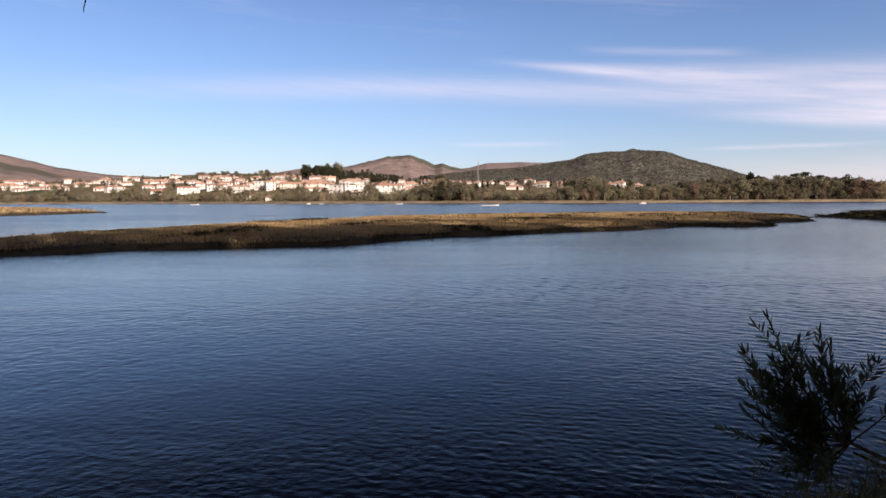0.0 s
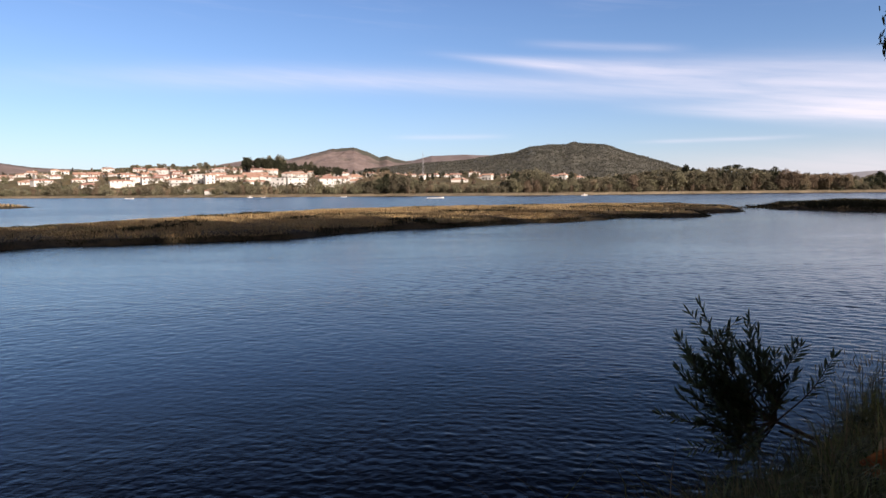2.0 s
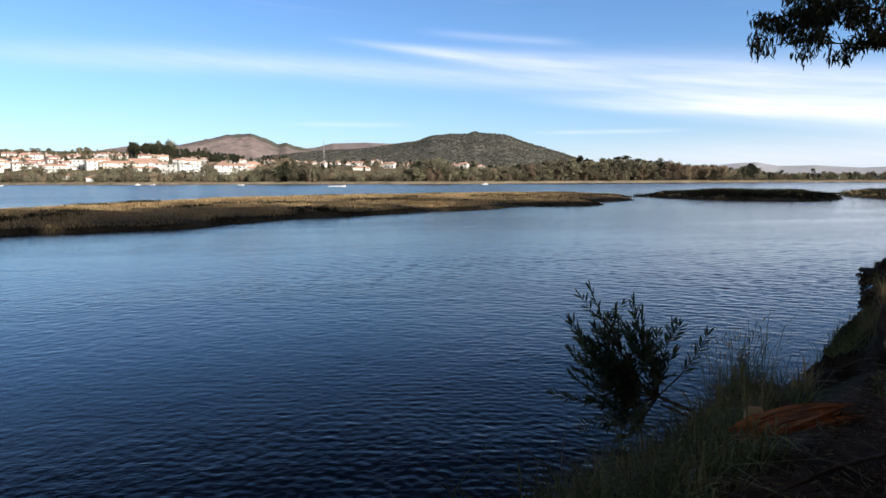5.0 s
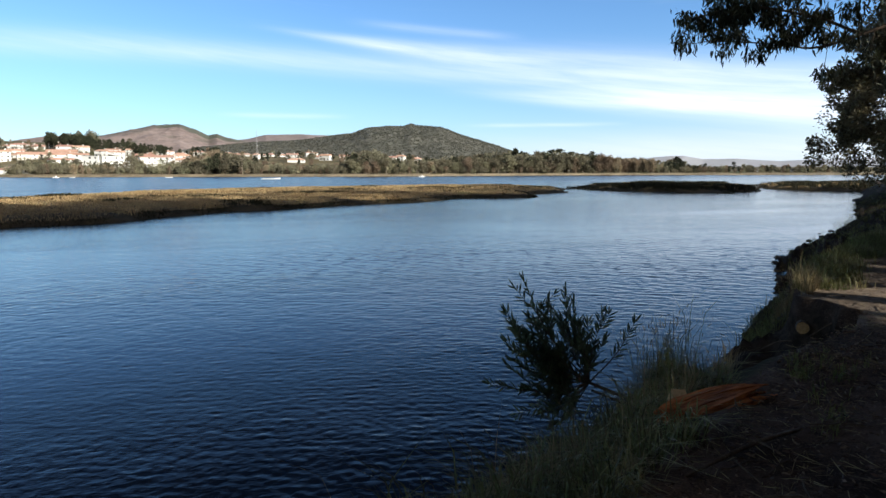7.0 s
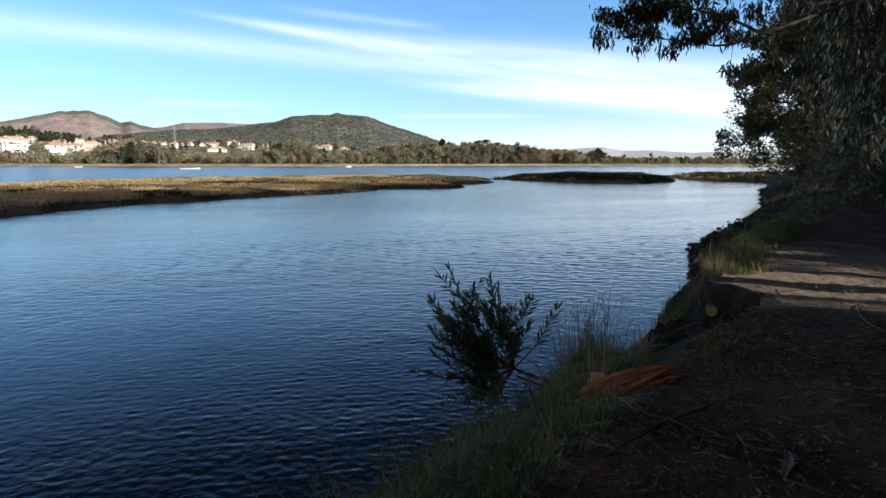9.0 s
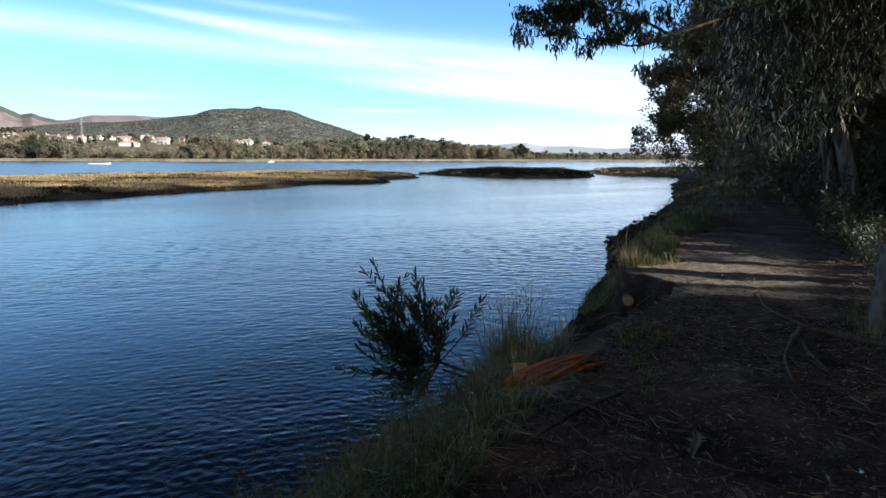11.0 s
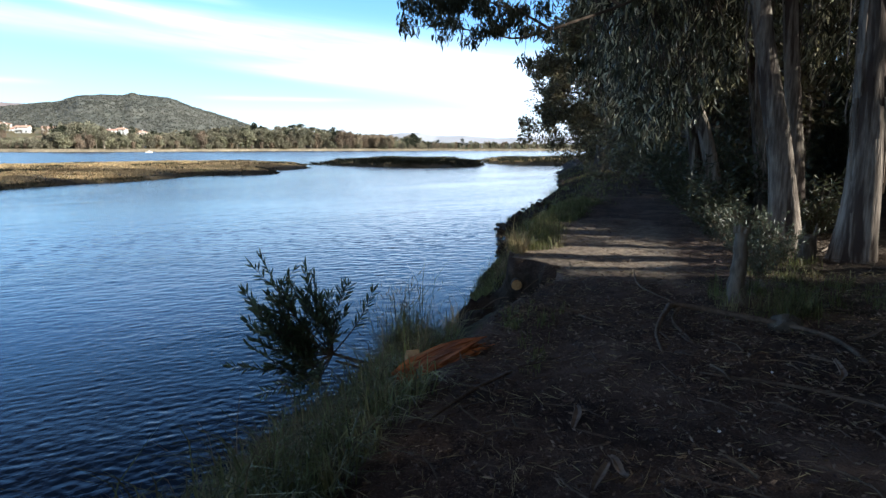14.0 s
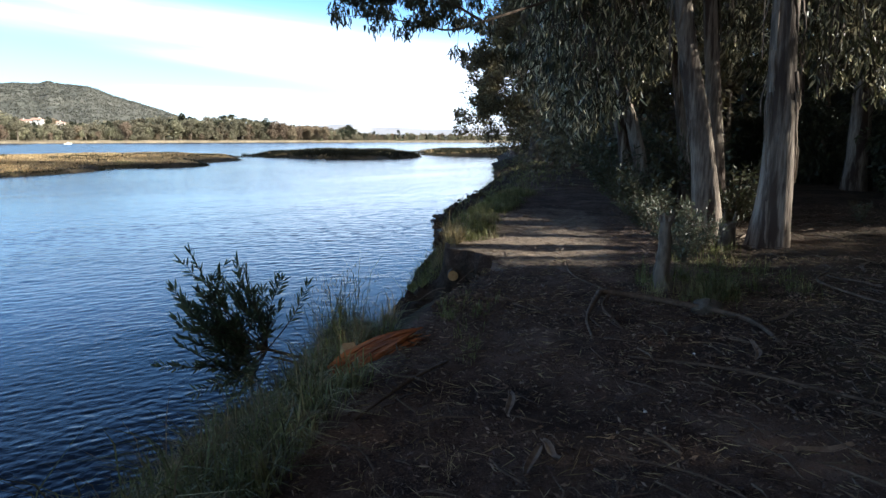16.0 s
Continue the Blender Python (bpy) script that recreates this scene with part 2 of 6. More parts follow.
M_SHRUB = material("grey-green shrub leaf", (0.030, 0.038, 0.020), (0.12, 0.128, 0.08), 3.0, rough=0.5, bump=0, relief=9.0, island=0.6, gloss=0.4, through_light=0.25)
M_ACACIA = material("acacia leaf", (0.060, 0.078, 0.038), (0.18, 0.21, 0.115), 3.0, rough=0.55, bump=0, relief=9.0, island=0.5, gloss=0.2, through_light=0.3)
M_TWIG = material("brown twig", (0.05, 0.034, 0.024), (0.14, 0.10, 0.07), 9.0, bump=0.4, relief=40.0, depth=0.004, island=0.4)
M_GRASS = material("bank grass blade", (0.065, 0.073, 0.025), (0.24, 0.24, 0.09), 1.2, rough=0.6, bump=0, relief=6.0, island=0.9, third=(0.30, 0.25, 0.125), third_scale=1.5, third_cover=(0.52, 0.66), through_light=0.35)
M_DRYGRASS = material("dry grass stem", (0.20, 0.155, 0.08), (0.42, 0.335, 0.18), 3.0, rough=0.7, bump=0, relief=9.0, island=0.5, through_light=0.3)
M_LITTER = material("fallen leaf", (0.04, 0.026, 0.018), (0.19, 0.125, 0.083), 4.0, rough=0.7, bump=0, relief=12.0, island=0.9, sunlit_or_pale=(0.26, 0.19, 0.135))
M_LOG = material("split orange wood", (0.10, 0.032, 0.012), (0.52, 0.18, 0.055), 6.0, bump=0.7, relief=30.0, depth=0.012, stretch=(0.3, 2.0, 2.0), local=True)
M_CUT = material("pale cut wood", (0.24, 0.14, 0.055), (0.46, 0.29, 0.13), 8.0, bump=0.4, relief=40.0, depth=0.006)
M_STONE = material("grey granite", (0.06, 0.05, 0.038), (0.14, 0.118, 0.09), 5.0, bump=0.5, relief=35.0, depth=0.012)
M_STUMP = material("weathered grey wood", (0.055, 0.042, 0.032), (0.22, 0.18, 0.138), 4.0, bump=1.0, relief=22.0, depth=0.02, stretch=(1, 1, 0.2))
# brightened beyond real foliage, partly to paint in the haze over the river
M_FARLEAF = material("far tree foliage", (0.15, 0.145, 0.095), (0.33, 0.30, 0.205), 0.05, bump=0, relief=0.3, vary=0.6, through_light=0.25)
M_FARPINE = material("far pine foliage", (0.026, 0.032, 0.018), (0.07, 0.072, 0.042), 0.05, bump=0, relief=0.3, vary=0.4)
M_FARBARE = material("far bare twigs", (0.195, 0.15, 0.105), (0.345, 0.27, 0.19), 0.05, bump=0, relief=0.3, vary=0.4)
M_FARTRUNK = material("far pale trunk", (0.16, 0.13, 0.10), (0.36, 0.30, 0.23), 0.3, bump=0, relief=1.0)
# greyed to match the hill, whose tone holds painted haze
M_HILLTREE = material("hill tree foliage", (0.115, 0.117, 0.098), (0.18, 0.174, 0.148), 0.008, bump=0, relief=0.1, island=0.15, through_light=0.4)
M_WHITE = material("whitewashed render", (0.76, 0.75, 0.72), (0.86, 0.85, 0.83), 0.15, bump=0.1, relief=1.5, depth=0.02, vary=0.12)
M_PEACH = material("peach render", (0.76, 0.69, 0.62), (0.83, 0.78, 0.72), 0.15, bump=0.1, relief=1.5, depth=0.02, vary=0.15)
M_GREYWALL = material("grey render", (0.30, 0.28, 0.26), (0.42, 0.40, 0.37), 0.15, bump=0.1, relief=1.5, depth=0.02, vary=0.15)
M_TILE = material("terracotta roof tile", (0.46, 0.26, 0.19), (0.64, 0.41, 0.33), 0.3, bump=0.5, relief=3.0, depth=0.05, vary=0.35)
M_GLASS = material("dark window glass", (0.02, 0.024, 0.03), (0.05, 0.055, 0.06), 0.5, rough=0.12, bump=0, gloss=0.5)
M_BOAT = material("white boat hull", (0.68, 0.67, 0.65), (0.80, 0.79, 0.77), 0.8, rough=0.4, bump=0)
M_STEEL = material("galvanised steel", (0.32, 0.32, 0.33), (0.48, 0.48, 0.49), 1.0, rough=0.5, bump=0)

# ---------------------------------------------------------------- mesh helpers
RNG = np.random.default_rng(11)


class Shape:
    """Collects vertices and faces for one mesh."""

    def __init__(self):
        self.v, self.f = [], []

    def tube(self, points, radii, sides=8, squash=None):
        pts = [Vector(p) for p in points]
        base = len(self.v)
        side = None
        for i, p in enumerate(pts):
            d = (pts[min(i + 1, len(pts) - 1)] - pts[max(i - 1, 0)]).normalized()
            if side is None:
                side = d.orthogonal().normalized()
            side = (side - d * side.dot(d)).normalized()
            up = d.cross(side)
            for k in range(sides):
                a = 2 * math.pi * k / sides
                r = radii[i] * (squash(i, a) if squash else 1.0)
                self.v.append(p + (side * math.cos(a) + up * math.sin(a)) * r)
        for i in range(len(pts) - 1):
            for k in range(sides):
                a, b = base + i * sides + k, base + i * sides + (k + 1) % sides
                self.f.append((a, b, b + sides, a + sides))
        self.f.append(tuple(base + k for k in reversed(range(sides))))
        self.f.append(tuple(base + (len(pts) - 1) * sides + k for k in range(sides)))
        return self

    def box(self, x0, x1, y0, y1, z0, z1):
        b = len(self.v)
        self.v += [Vector(p) for p in ((x0, y0, z0), (x1, y0, z0), (x1, y1, z0), (x0, y1, z0), (x0, y0, z1), (x1, y0, z1), (x1, y1, z1), (x0, y1, z1))]
        self.f += [tuple(b + i for i in q) for q in ((3, 2, 1, 0), (4, 5, 6, 7), (0, 1, 5, 4), (1, 2, 6, 5), (2, 3, 7, 6), (3, 0, 4, 7))]
        return self

    def mesh(self, name, smooth=False):
        me = bpy.data.meshes.new(name)
        me.from_pydata([tuple(p) for p in self.v], [], self.f)
        if smooth:
            me.polygons.foreach_set("use_smooth", [True] * len(me.polygons))
        me.update()
        return me


def array_mesh(name, verts, faces, smooth=False):
    """A mesh from numpy arrays; all faces with the same number of corners."""
    me = bpy.data.meshes.new(name)
    verts, faces = np.asarray(verts, np.float32), np.asarray(faces, np.int32)
    n, k = faces.shape
    me.vertices.add(len(verts))
    me.vertices.foreach_set("co", verts.ravel())
    me.loops.add(n * k)
    me.loops.foreach_set("vertex_index", faces.ravel())
    me.polygons.add(n)
    me.polygons.foreach_set("loop_start", np.arange(0, n * k, k, dtype=np.int32))
    if smooth:
        me.polygons.foreach_set("use_smooth", np.ones(n, bool))
    me.update(calc_edges=True)
    me.validate()
    return me


def thing(name, mesh=None, material_used=None, label="", category="", group="", kind="", at=None):
    ob = new(name, mesh)
    if material_used:
        ob.data.materials.append(material_used)
    if at is not None:
        ob.matrix_world = at
    return tagged(ob, label, category, group, kind)


def part(name, mesh, material_used, parent, label=""):
    ob = new(name, mesh)
    if material_used and not mesh.materials:
        mesh.materials.append(material_used)
    ob.parent = parent
    return tagged(ob, label)


def unit(a):
    return a / np.maximum(np.linalg.norm(a, axis=1, keepdims=True), 1e-9)


def leaves(name, base, way, length, width, curve=0.25, slim=True, seed=1):
    """Many leaves: each a bent blade of six corners from its base along its way."""
    r = np.random.default_rng(seed)
    n = len(base)
    way = unit(way)
    side = unit(np.cross(way, r.normal(size=(n, 3))))
    flat = np.cross(way, side)
    L, W = (np.broadcast_to(np.asarray(q, float).reshape(-1, 1), (n, 1)) for q in (length, width))
    bend = side * L * (curve * r.uniform(-1, 1, (n, 1))) + flat * L * (0.2 * r.uniform(-1, 1, (n, 1)))
    cross = flat if slim else side
    p0 = base
    p1, p2, p3 = base + way * L * 0.35 + bend * 0.3, base + way * L * 0.7 + bend * 0.75, base + way * L + bend * 1.3
    verts = np.stack([p0, p1 - cross * W * 0.5, p1 + cross * W * 0.5, p2 - cross * W * 0.38, p2 + cross * W * 0.38, p3], 1).reshape(-1, 3)
    k = (np.arange(n) * 6)[:, None]
    faces = np.concatenate([k + [0, 1, 2], k + [1, 3, 2], k + [2, 3, 4], k + [3, 5, 4]], 0)
    return array_mesh(name, verts, faces)


def chips(name, base, way, length, width, seed=1):
    """Many flat lozenges, for leaves that are seen from afar."""
    r = np.random.default_rng(seed)
    n = len(base)
    way = unit(way)
    side = unit(np.cross(way, r.normal(size=(n, 3))))
    L, W = (np.broadcast_to(np.asarray(q, float).reshape(-1, 1), (n, 1)) for q in (length, width))
    verts = np.stack([base, base + way * L * 0.5 - side * W * 0.5, base + way * L, base + way * L * 0.5 + side * W * 0.5], 1).reshape(-1, 3)
    return array_mesh(name, verts, (np.arange(n) * 4)[:, None] + [0, 1, 2, 3])


def blades(name, foot, height, lean, width, seed=1):
    """Grass: narrow blades that rise from their feet and bow over."""
    r = np.random.default_rng(seed)
    n = len(foot)
    a = r.uniform(0, 2 * math.pi, n)
    out = np.stack([np.cos(a), np.sin(a), np.zeros(n)], 1)
    side = np.stack([-np.sin(a), np.cos(a), np.zeros(n)], 1)
    H, W = (np.broadcast_to(np.asarray(q, float).reshape(-1, 1), (n, 1)) for q in (height, width))
    B = np.abs(r.normal(0.5, 0.35, (n, 1))) * lean * H
    up = np.array([[0, 0, 1.0]])
    m, tip = foot + up * H * 0.6 + out * B * 0.35, foot + up * H * (1 - 0.25 * lean) + out * B
    verts = np.stack([foot - side * W * 0.5, foot + side * W * 0.5, m + side * W * 0.4, m - side * W * 0.4, tip], 1).reshape(-1, 3)
    k = (np.arange(n) * 5)[:, None]
    faces = np.concatenate([k + [0, 1, 2], k + [0, 2, 3], k + [3, 2, 4]], 0)
    return array_mesh(name, verts, faces)


def wobble(x, y, scale, seed=0.0):
    """Smooth noise for arrays, about -1 to 1."""
    flat = np.stack([np.ravel(x), np.ravel(y)], 1)
    return np.array([noise.fractal((a * scale + seed, b * scale - seed, seed), 0.9, 2.1, 4) for a, b in flat]).reshape(np.shape(x))


def sheet(name, xs, ys, zs, smooth=True):
    """A mesh over a grid of points; three arrays of one shape."""
    rows, cols = xs.shape
    verts = np.stack([xs, ys, zs], 2).reshape(-1, 3)
    i = (np.arange(rows - 1)[:, None] * cols + np.arange(cols - 1)[None, :]).reshape(-1, 1)
    return array_mesh(name, verts, i + [0, 1, cols + 1, cols], smooth)


def polar(bearing, distance, z=0.0):
    """A place by its bearing, clockwise from +y, and its distance from where the walk starts."""
    return Vector((distance * math.sin(radians(bearing)), distance * math.cos(radians(bearing)), z))


def place_copy(ob, m):
    """A copy of a thing at m, whose size counts from the thing as it was built."""
    return copy_thing(ob, m @ Matrix.Diagonal((1 / ob.scale[0], 1 / ob.scale[1], 1 / ob.scale[2], 1)))

# ---------------------------------------------------------------- the far bank
def shore_distance(bearing):
    return np.interp(bearing, [-60, -36, -14, 10, 17, 32, 51, 80], [800, 600, 400, 345, 355, 430, 480, 620])


def far_z(x, y):
    """Height of the land across the river: a low shore, meadows, and the village's slope."""
    bearing, r = np.degrees(np.arctan2(x, y)), np.hypot(x, y)
    inland = r - shore_distance(bearing)
    slope = np.interp(bearing, [-45, -34, -18, -10, -3, 6, 16, 25, 60], [0.05, 0.055, 0.080, 0.075, 0.052, 0.048, 0.044, 0.018, 0.01])
    return np.where(inland < 0, -2.0, np.clip(inland * 0.25, 0, 1.3)) + slope * np.clip(inland - 30, 0, 480)

far_a = np.radians(np.concatenate([np.linspace(-60, 85, 240)]))
far_i = np.concatenate([np.linspace(-6, 10, 9), np.linspace(14, 60, 12), np.linspace(75, 700, 40), [1000, 1600, 2600, 4200]])
A, I = np.meshgrid(far_a, far_i, indexing="ij")
R = shore_distance(np.degrees(A)) + I + wobble(A * 60, A * 0, 0.8)[...] * np.clip(6 - np.abs(I) * 0.02, 0, 6)
X, Y = R * np.sin(A), R * np.cos(A)
Z = np.where(I < 0, -1.0, far_z(X, Y)) + wobble(X, Y, 0.02, 3.0) * np.clip(I * 0.01, 0, 1.5)
far_bank = thing("far_bank", sheet("far_bank", X, Y, Z), M_FARLAND, "meadow and scrub rising from the far river shore", "land", kind="structure")
first = int(np.sum(far_i < 7))
strip = thing("far_beach", sheet("far_beach", X[:, :first], Y[:, :first], Z[:, :first] + 0.15), M_SAND, "narrow pale sand shore along the far bank", "beach", kind="structure")


def mountain(name, bearings, rises, distance, depth, mat, label, rough, seed):
    """A ridge whose skyline follows rises (degrees) over bearings, with slopes to both sides."""
    a = np.radians(np.linspace(bearings[0], bearings[-1], 320))
    across = np.linspace(-1, 1, 81)
    A, C = np.meshgrid(a, across, indexing="ij")
    top = 2.5 + distance * np.tan(np.radians(np.interp(np.degrees(A), bearings, rises)))
    R = distance + C * depth
    fall = np.clip(1 - np.abs(C) ** 1.45, 0, 1)
    X, Y = R * np.sin(A), R * np.cos(A)
    Z = -3 + (top + 3) * fall
    Z += wobble(X, Y, rough, seed) * (top * 0.10) * np.clip(np.abs(C) * 2.5 + 0.12, 0, 1) * fall
    Z += wobble(X, Y, rough * 4.5, seed + 3) * (top * 0.035) * np.clip(np.abs(C) * 4 + 0.25, 0, 1) * fall
    return thing(name, sheet(name, X, Y, Z), mat, label, "mountain", kind="structure")


mountain("heath_mountain", [-58, -45, -38, -34.4, -32.3, -30.9, -29, -27.5, -23, -19], [1.2, 2.6, 3.5, 3.36, 2.9, 2.5, 2.2, 2.0, 1.8, 0], 2400, 1000, M_HEATH, "brown heath mountain behind the village", 0.004, 1.0)
mountain("granite_mountain", [-20, -14.9, -12, -8.6, -6.6, -4.7, -2.9, -1.7, -0.7, 0, 0.6, 2.3, 5, 9], [1.0, 2.2, 2.7, 2.83, 3.27, 3.67, 3.82, 3.42, 2.97, 3.1, 2.87, 2.55, 2.0, 0.5], 2600, 900, M_HEATH, "rounded brown granite mountain", 0.004, 5.0)
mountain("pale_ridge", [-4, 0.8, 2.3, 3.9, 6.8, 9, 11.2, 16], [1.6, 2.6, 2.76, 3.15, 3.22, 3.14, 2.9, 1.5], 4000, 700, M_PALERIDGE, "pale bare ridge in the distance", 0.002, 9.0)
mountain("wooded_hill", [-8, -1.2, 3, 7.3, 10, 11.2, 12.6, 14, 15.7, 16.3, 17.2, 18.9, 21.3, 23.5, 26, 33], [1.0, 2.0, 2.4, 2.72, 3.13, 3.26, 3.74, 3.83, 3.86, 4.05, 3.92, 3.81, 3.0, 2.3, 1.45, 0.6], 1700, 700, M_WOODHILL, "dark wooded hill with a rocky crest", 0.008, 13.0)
mountain("haze_blue_mountain", [24, 32, 36, 38.4, 39.5, 41, 43.5, 46.6, 49.6, 54, 62, 80], [0.7, 0.9, 1.05, 1.26, 1.28, 0.98, 1.0, 0.78, 0.9, 1.0, 1.2, 1.4], 4500, 400, M_HAZERIDGE, "faint mountains on the horizon, painted haze blue", 0.002, 17.0)

def hill_woods(bearings, rises, distance, depth, count, size, mat, label, seed):
    """Tree crowns that cover the river side of a hill."""
    r = np.random.default_rng(seed)
    b = r.uniform(bearings[0], bearings[-1], count)
    c = -r.uniform(0.0, 0.9, count) ** 1.2
    top = 2.5 + distance * np.tan(np.radians(np.interp(b, bearings, rises)))
    d = distance + c * depth
    x, y = d * np.sin(np.radians(b)), d * np.cos(np.radians(b))
    z = -3 + (top + 3) * np.clip(1 - np.abs(c) ** 1.45, 0, 1)
    fall = np.clip(1 - np.abs(c) ** 1.45, 0, 1)
    z = z + wobble(x, y, 0.008, 13.0) * top * 0.10 * np.clip(np.abs(c) * 2.5 + 0.12, 0, 1) * fall + wobble(x, y, 0.036, 16.0) * top * 0.035 * np.clip(np.abs(c) * 4 + 0.25, 0, 1) * fall
    keep = z > 12
    p = np.stack([x, y, z], 1)[keep]
    p = np.repeat(p, 5, 0) + r.normal(0, 1, (len(p) * 5, 3)) * size * np.array([[0.5, 0.5, 0.22]])
    L = size * r.uniform(0.6, 1.2, len(p))
    thing("hill_woods", chips("hill_woods", p, r.normal(0, 1, p.shape) + [[0, 0, 0.4]], L, L * 0.8, seed), mat, label, "woods", kind="stuff")


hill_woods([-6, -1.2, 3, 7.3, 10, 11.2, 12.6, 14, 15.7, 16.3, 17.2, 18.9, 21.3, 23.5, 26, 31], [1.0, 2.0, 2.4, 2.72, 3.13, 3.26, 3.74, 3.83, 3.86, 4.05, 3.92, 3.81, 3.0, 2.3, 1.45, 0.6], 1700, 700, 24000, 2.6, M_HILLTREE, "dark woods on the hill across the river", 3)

# ---------------------------------------------------------------- the near bank
# s runs along the path, w across it, towards the river
ALONG, ACROSS = Vector((0.842, 0.540, 0)), Vector((-0.540, 0.842, 0))
PATH_Z = 0.88


def bank_top(s):
    return np.interp(s, [-60, -4, 1.5, 3, 5.5, 7, 8.2, 8.9, 9.4, 11.7, 14.7, 20, 29, 43, 54, 62, 75, 120],
                     [2.0, 1.6, 1.2, 1.05, 0.95, 0.85, 0.55, 0.62, 1.45, 1.8, 1.65, 1.3, 1.2, 1.3, 2.6, 4.5, 5.0, 9.0])


def waterline(s):
    return np.interp(s, [-60, -4, 3.7, 5.3, 7.2, 9.1, 11.3, 14, 20, 29, 39, 54, 66, 75, 120],
                     [4.0, 3.5, 2.66, 2.50, 2.48, 2.10, 2.30, 2.5, 3.6, 3.5, 3.6, 5.0, 6.4, 6.6, 11.0])


def bank_z(s, w):
    top, edge = bank_top(s), waterline(s)
    k = np.clip((w - top) / np.maximum(edge - top, 0.05), 0, 4)
    steep = np.interp(s, [3, 6, 7.2, 13, 20, 40], [1.3, 1.2, 0.28, 0.42, 0.8, 0.9])
    slope = PATH_Z * (1 - np.clip(k, 0, 1) ** steep)
    below = -np.clip(k - 1, 0, 3) * 0.45
    lift = np.clip(-w - 1.6, 0, 6) * 0.03 + np.clip(-w - 12, 0, 60) * 0.02
    return slope + below + lift


def at(s, w, up=0.0):
    p = ALONG * s + ACROSS * w
    return Vector((p.x, p.y, float(bank_z(s, w)) + up))


def sw_points(s, w, up=0.0):
    return np.stack([ALONG.x * s + ACROSS.x * w, ALONG.y * s + ACROSS.y * w, bank_z(s, w) + up], 1)


ls = np.concatenate([[-4500, -1500, -500, -200, -100], np.linspace(-60, -2, 40), np.linspace(-1.6, 17, 200), np.linspace(17.4, 60, 110), np.linspace(62, 130, 24), [200, 500, 1500, 4500]])
lw = np.concatenate([[-4500, -1500, -400, -150, -80], np.linspace(-60, -12, 13), np.linspace(-11, -4.2, 24), np.linspace(-4, 4, 110), np.linspace(4.3, 12, 18), [20, 60, 300, 1500, 4500]])
S, W = np.meshgrid(ls, lw, indexing="ij")
ragged = np.clip((S - 5.8) * 1.2, 0, 1) * np.clip((12.5 - S) * 0.8, 0, 1) * (np.abs(W) < 6)
shift = np.zeros((2, *S.shape))
where = ragged > 0
shift[0][where] = wobble(S[where], W[where], 1.5, 31.0) * 0.34 + wobble(S[where], W[where], 5.0, 37.0) * 0.10
shift[1][where] = wobble(S[where], W[where], 2.2, 41.0) * 0.13
H = bank_z(S + shift[0] * ragged, W + shift[1] * ragged)
near = (np.abs(S - 30) < 60) & (np.abs(W) < 14)
rough = np.zeros_like(H)
rough[near] = wobble(S[near], W[near], 0.9, 2.0) * 0.045 + wobble(S[near], W[near], 4.5, 7.0) * 0.014
face = np.clip((PATH_Z - H) * 3, 0, 1) * (H > 0.0) * np.clip((S - 6.2) * 1.2, 0, 1)
rough[near] += (wobble(S[near], W[near], 2.6, 4.0) * 0.24 * face[near] + wobble(S[near], W[near], 7.0, 9.0) * 0.07 * face[near])
H = H + rough
H = np.where((np.abs(S) > 190) | (np.abs(W) > 100), np.where(W < -20, 2.0, -1.4), H)
ground_mesh = sheet("ground", ALONG.x * S + ACROSS.x * W, ALONG.y * S + ACROSS.y * W, H)
turf = np.clip((W - bank_top(S)) * 2.6 + 0.1, 0, 1) * (1 - 0.85 * np.clip((S - 6.3) * 1.5, 0, 1) * np.clip((9.6 - S) * 2, 0, 1))
turf = np.maximum(turf, np.clip((-W - 1.3) * 0.5, 0, 0.45))
layer = ground_mesh.attributes.new("turf", "FLOAT", "POINT")
layer.data.foreach_set("value", turf.astype(np.float32).ravel())
# sand over the sunlit stretch: part of the sun's brightness is in this tone
sand = np.clip((S - 7.6) * 0.9, 0, 1) * np.clip((17.5 - S) * 0.22, 0.12, 1) * np.clip((34 - S) * 0.08, 0, 1) * np.clip((W + 1.3) * 2, 0, 1) * (W < bank_top(S) - 0.08) * (H > PATH_Z - 0.07) * 0.75
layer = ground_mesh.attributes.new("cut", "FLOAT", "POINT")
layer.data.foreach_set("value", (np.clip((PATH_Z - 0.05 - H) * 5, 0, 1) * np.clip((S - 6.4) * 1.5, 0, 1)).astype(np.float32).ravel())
layer = ground_mesh.attributes.new("sand", "FLOAT", "POINT")
layer.data.foreach_set("value", sand.astype(np.float32).ravel())
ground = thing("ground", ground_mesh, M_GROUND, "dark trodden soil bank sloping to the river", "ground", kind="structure")

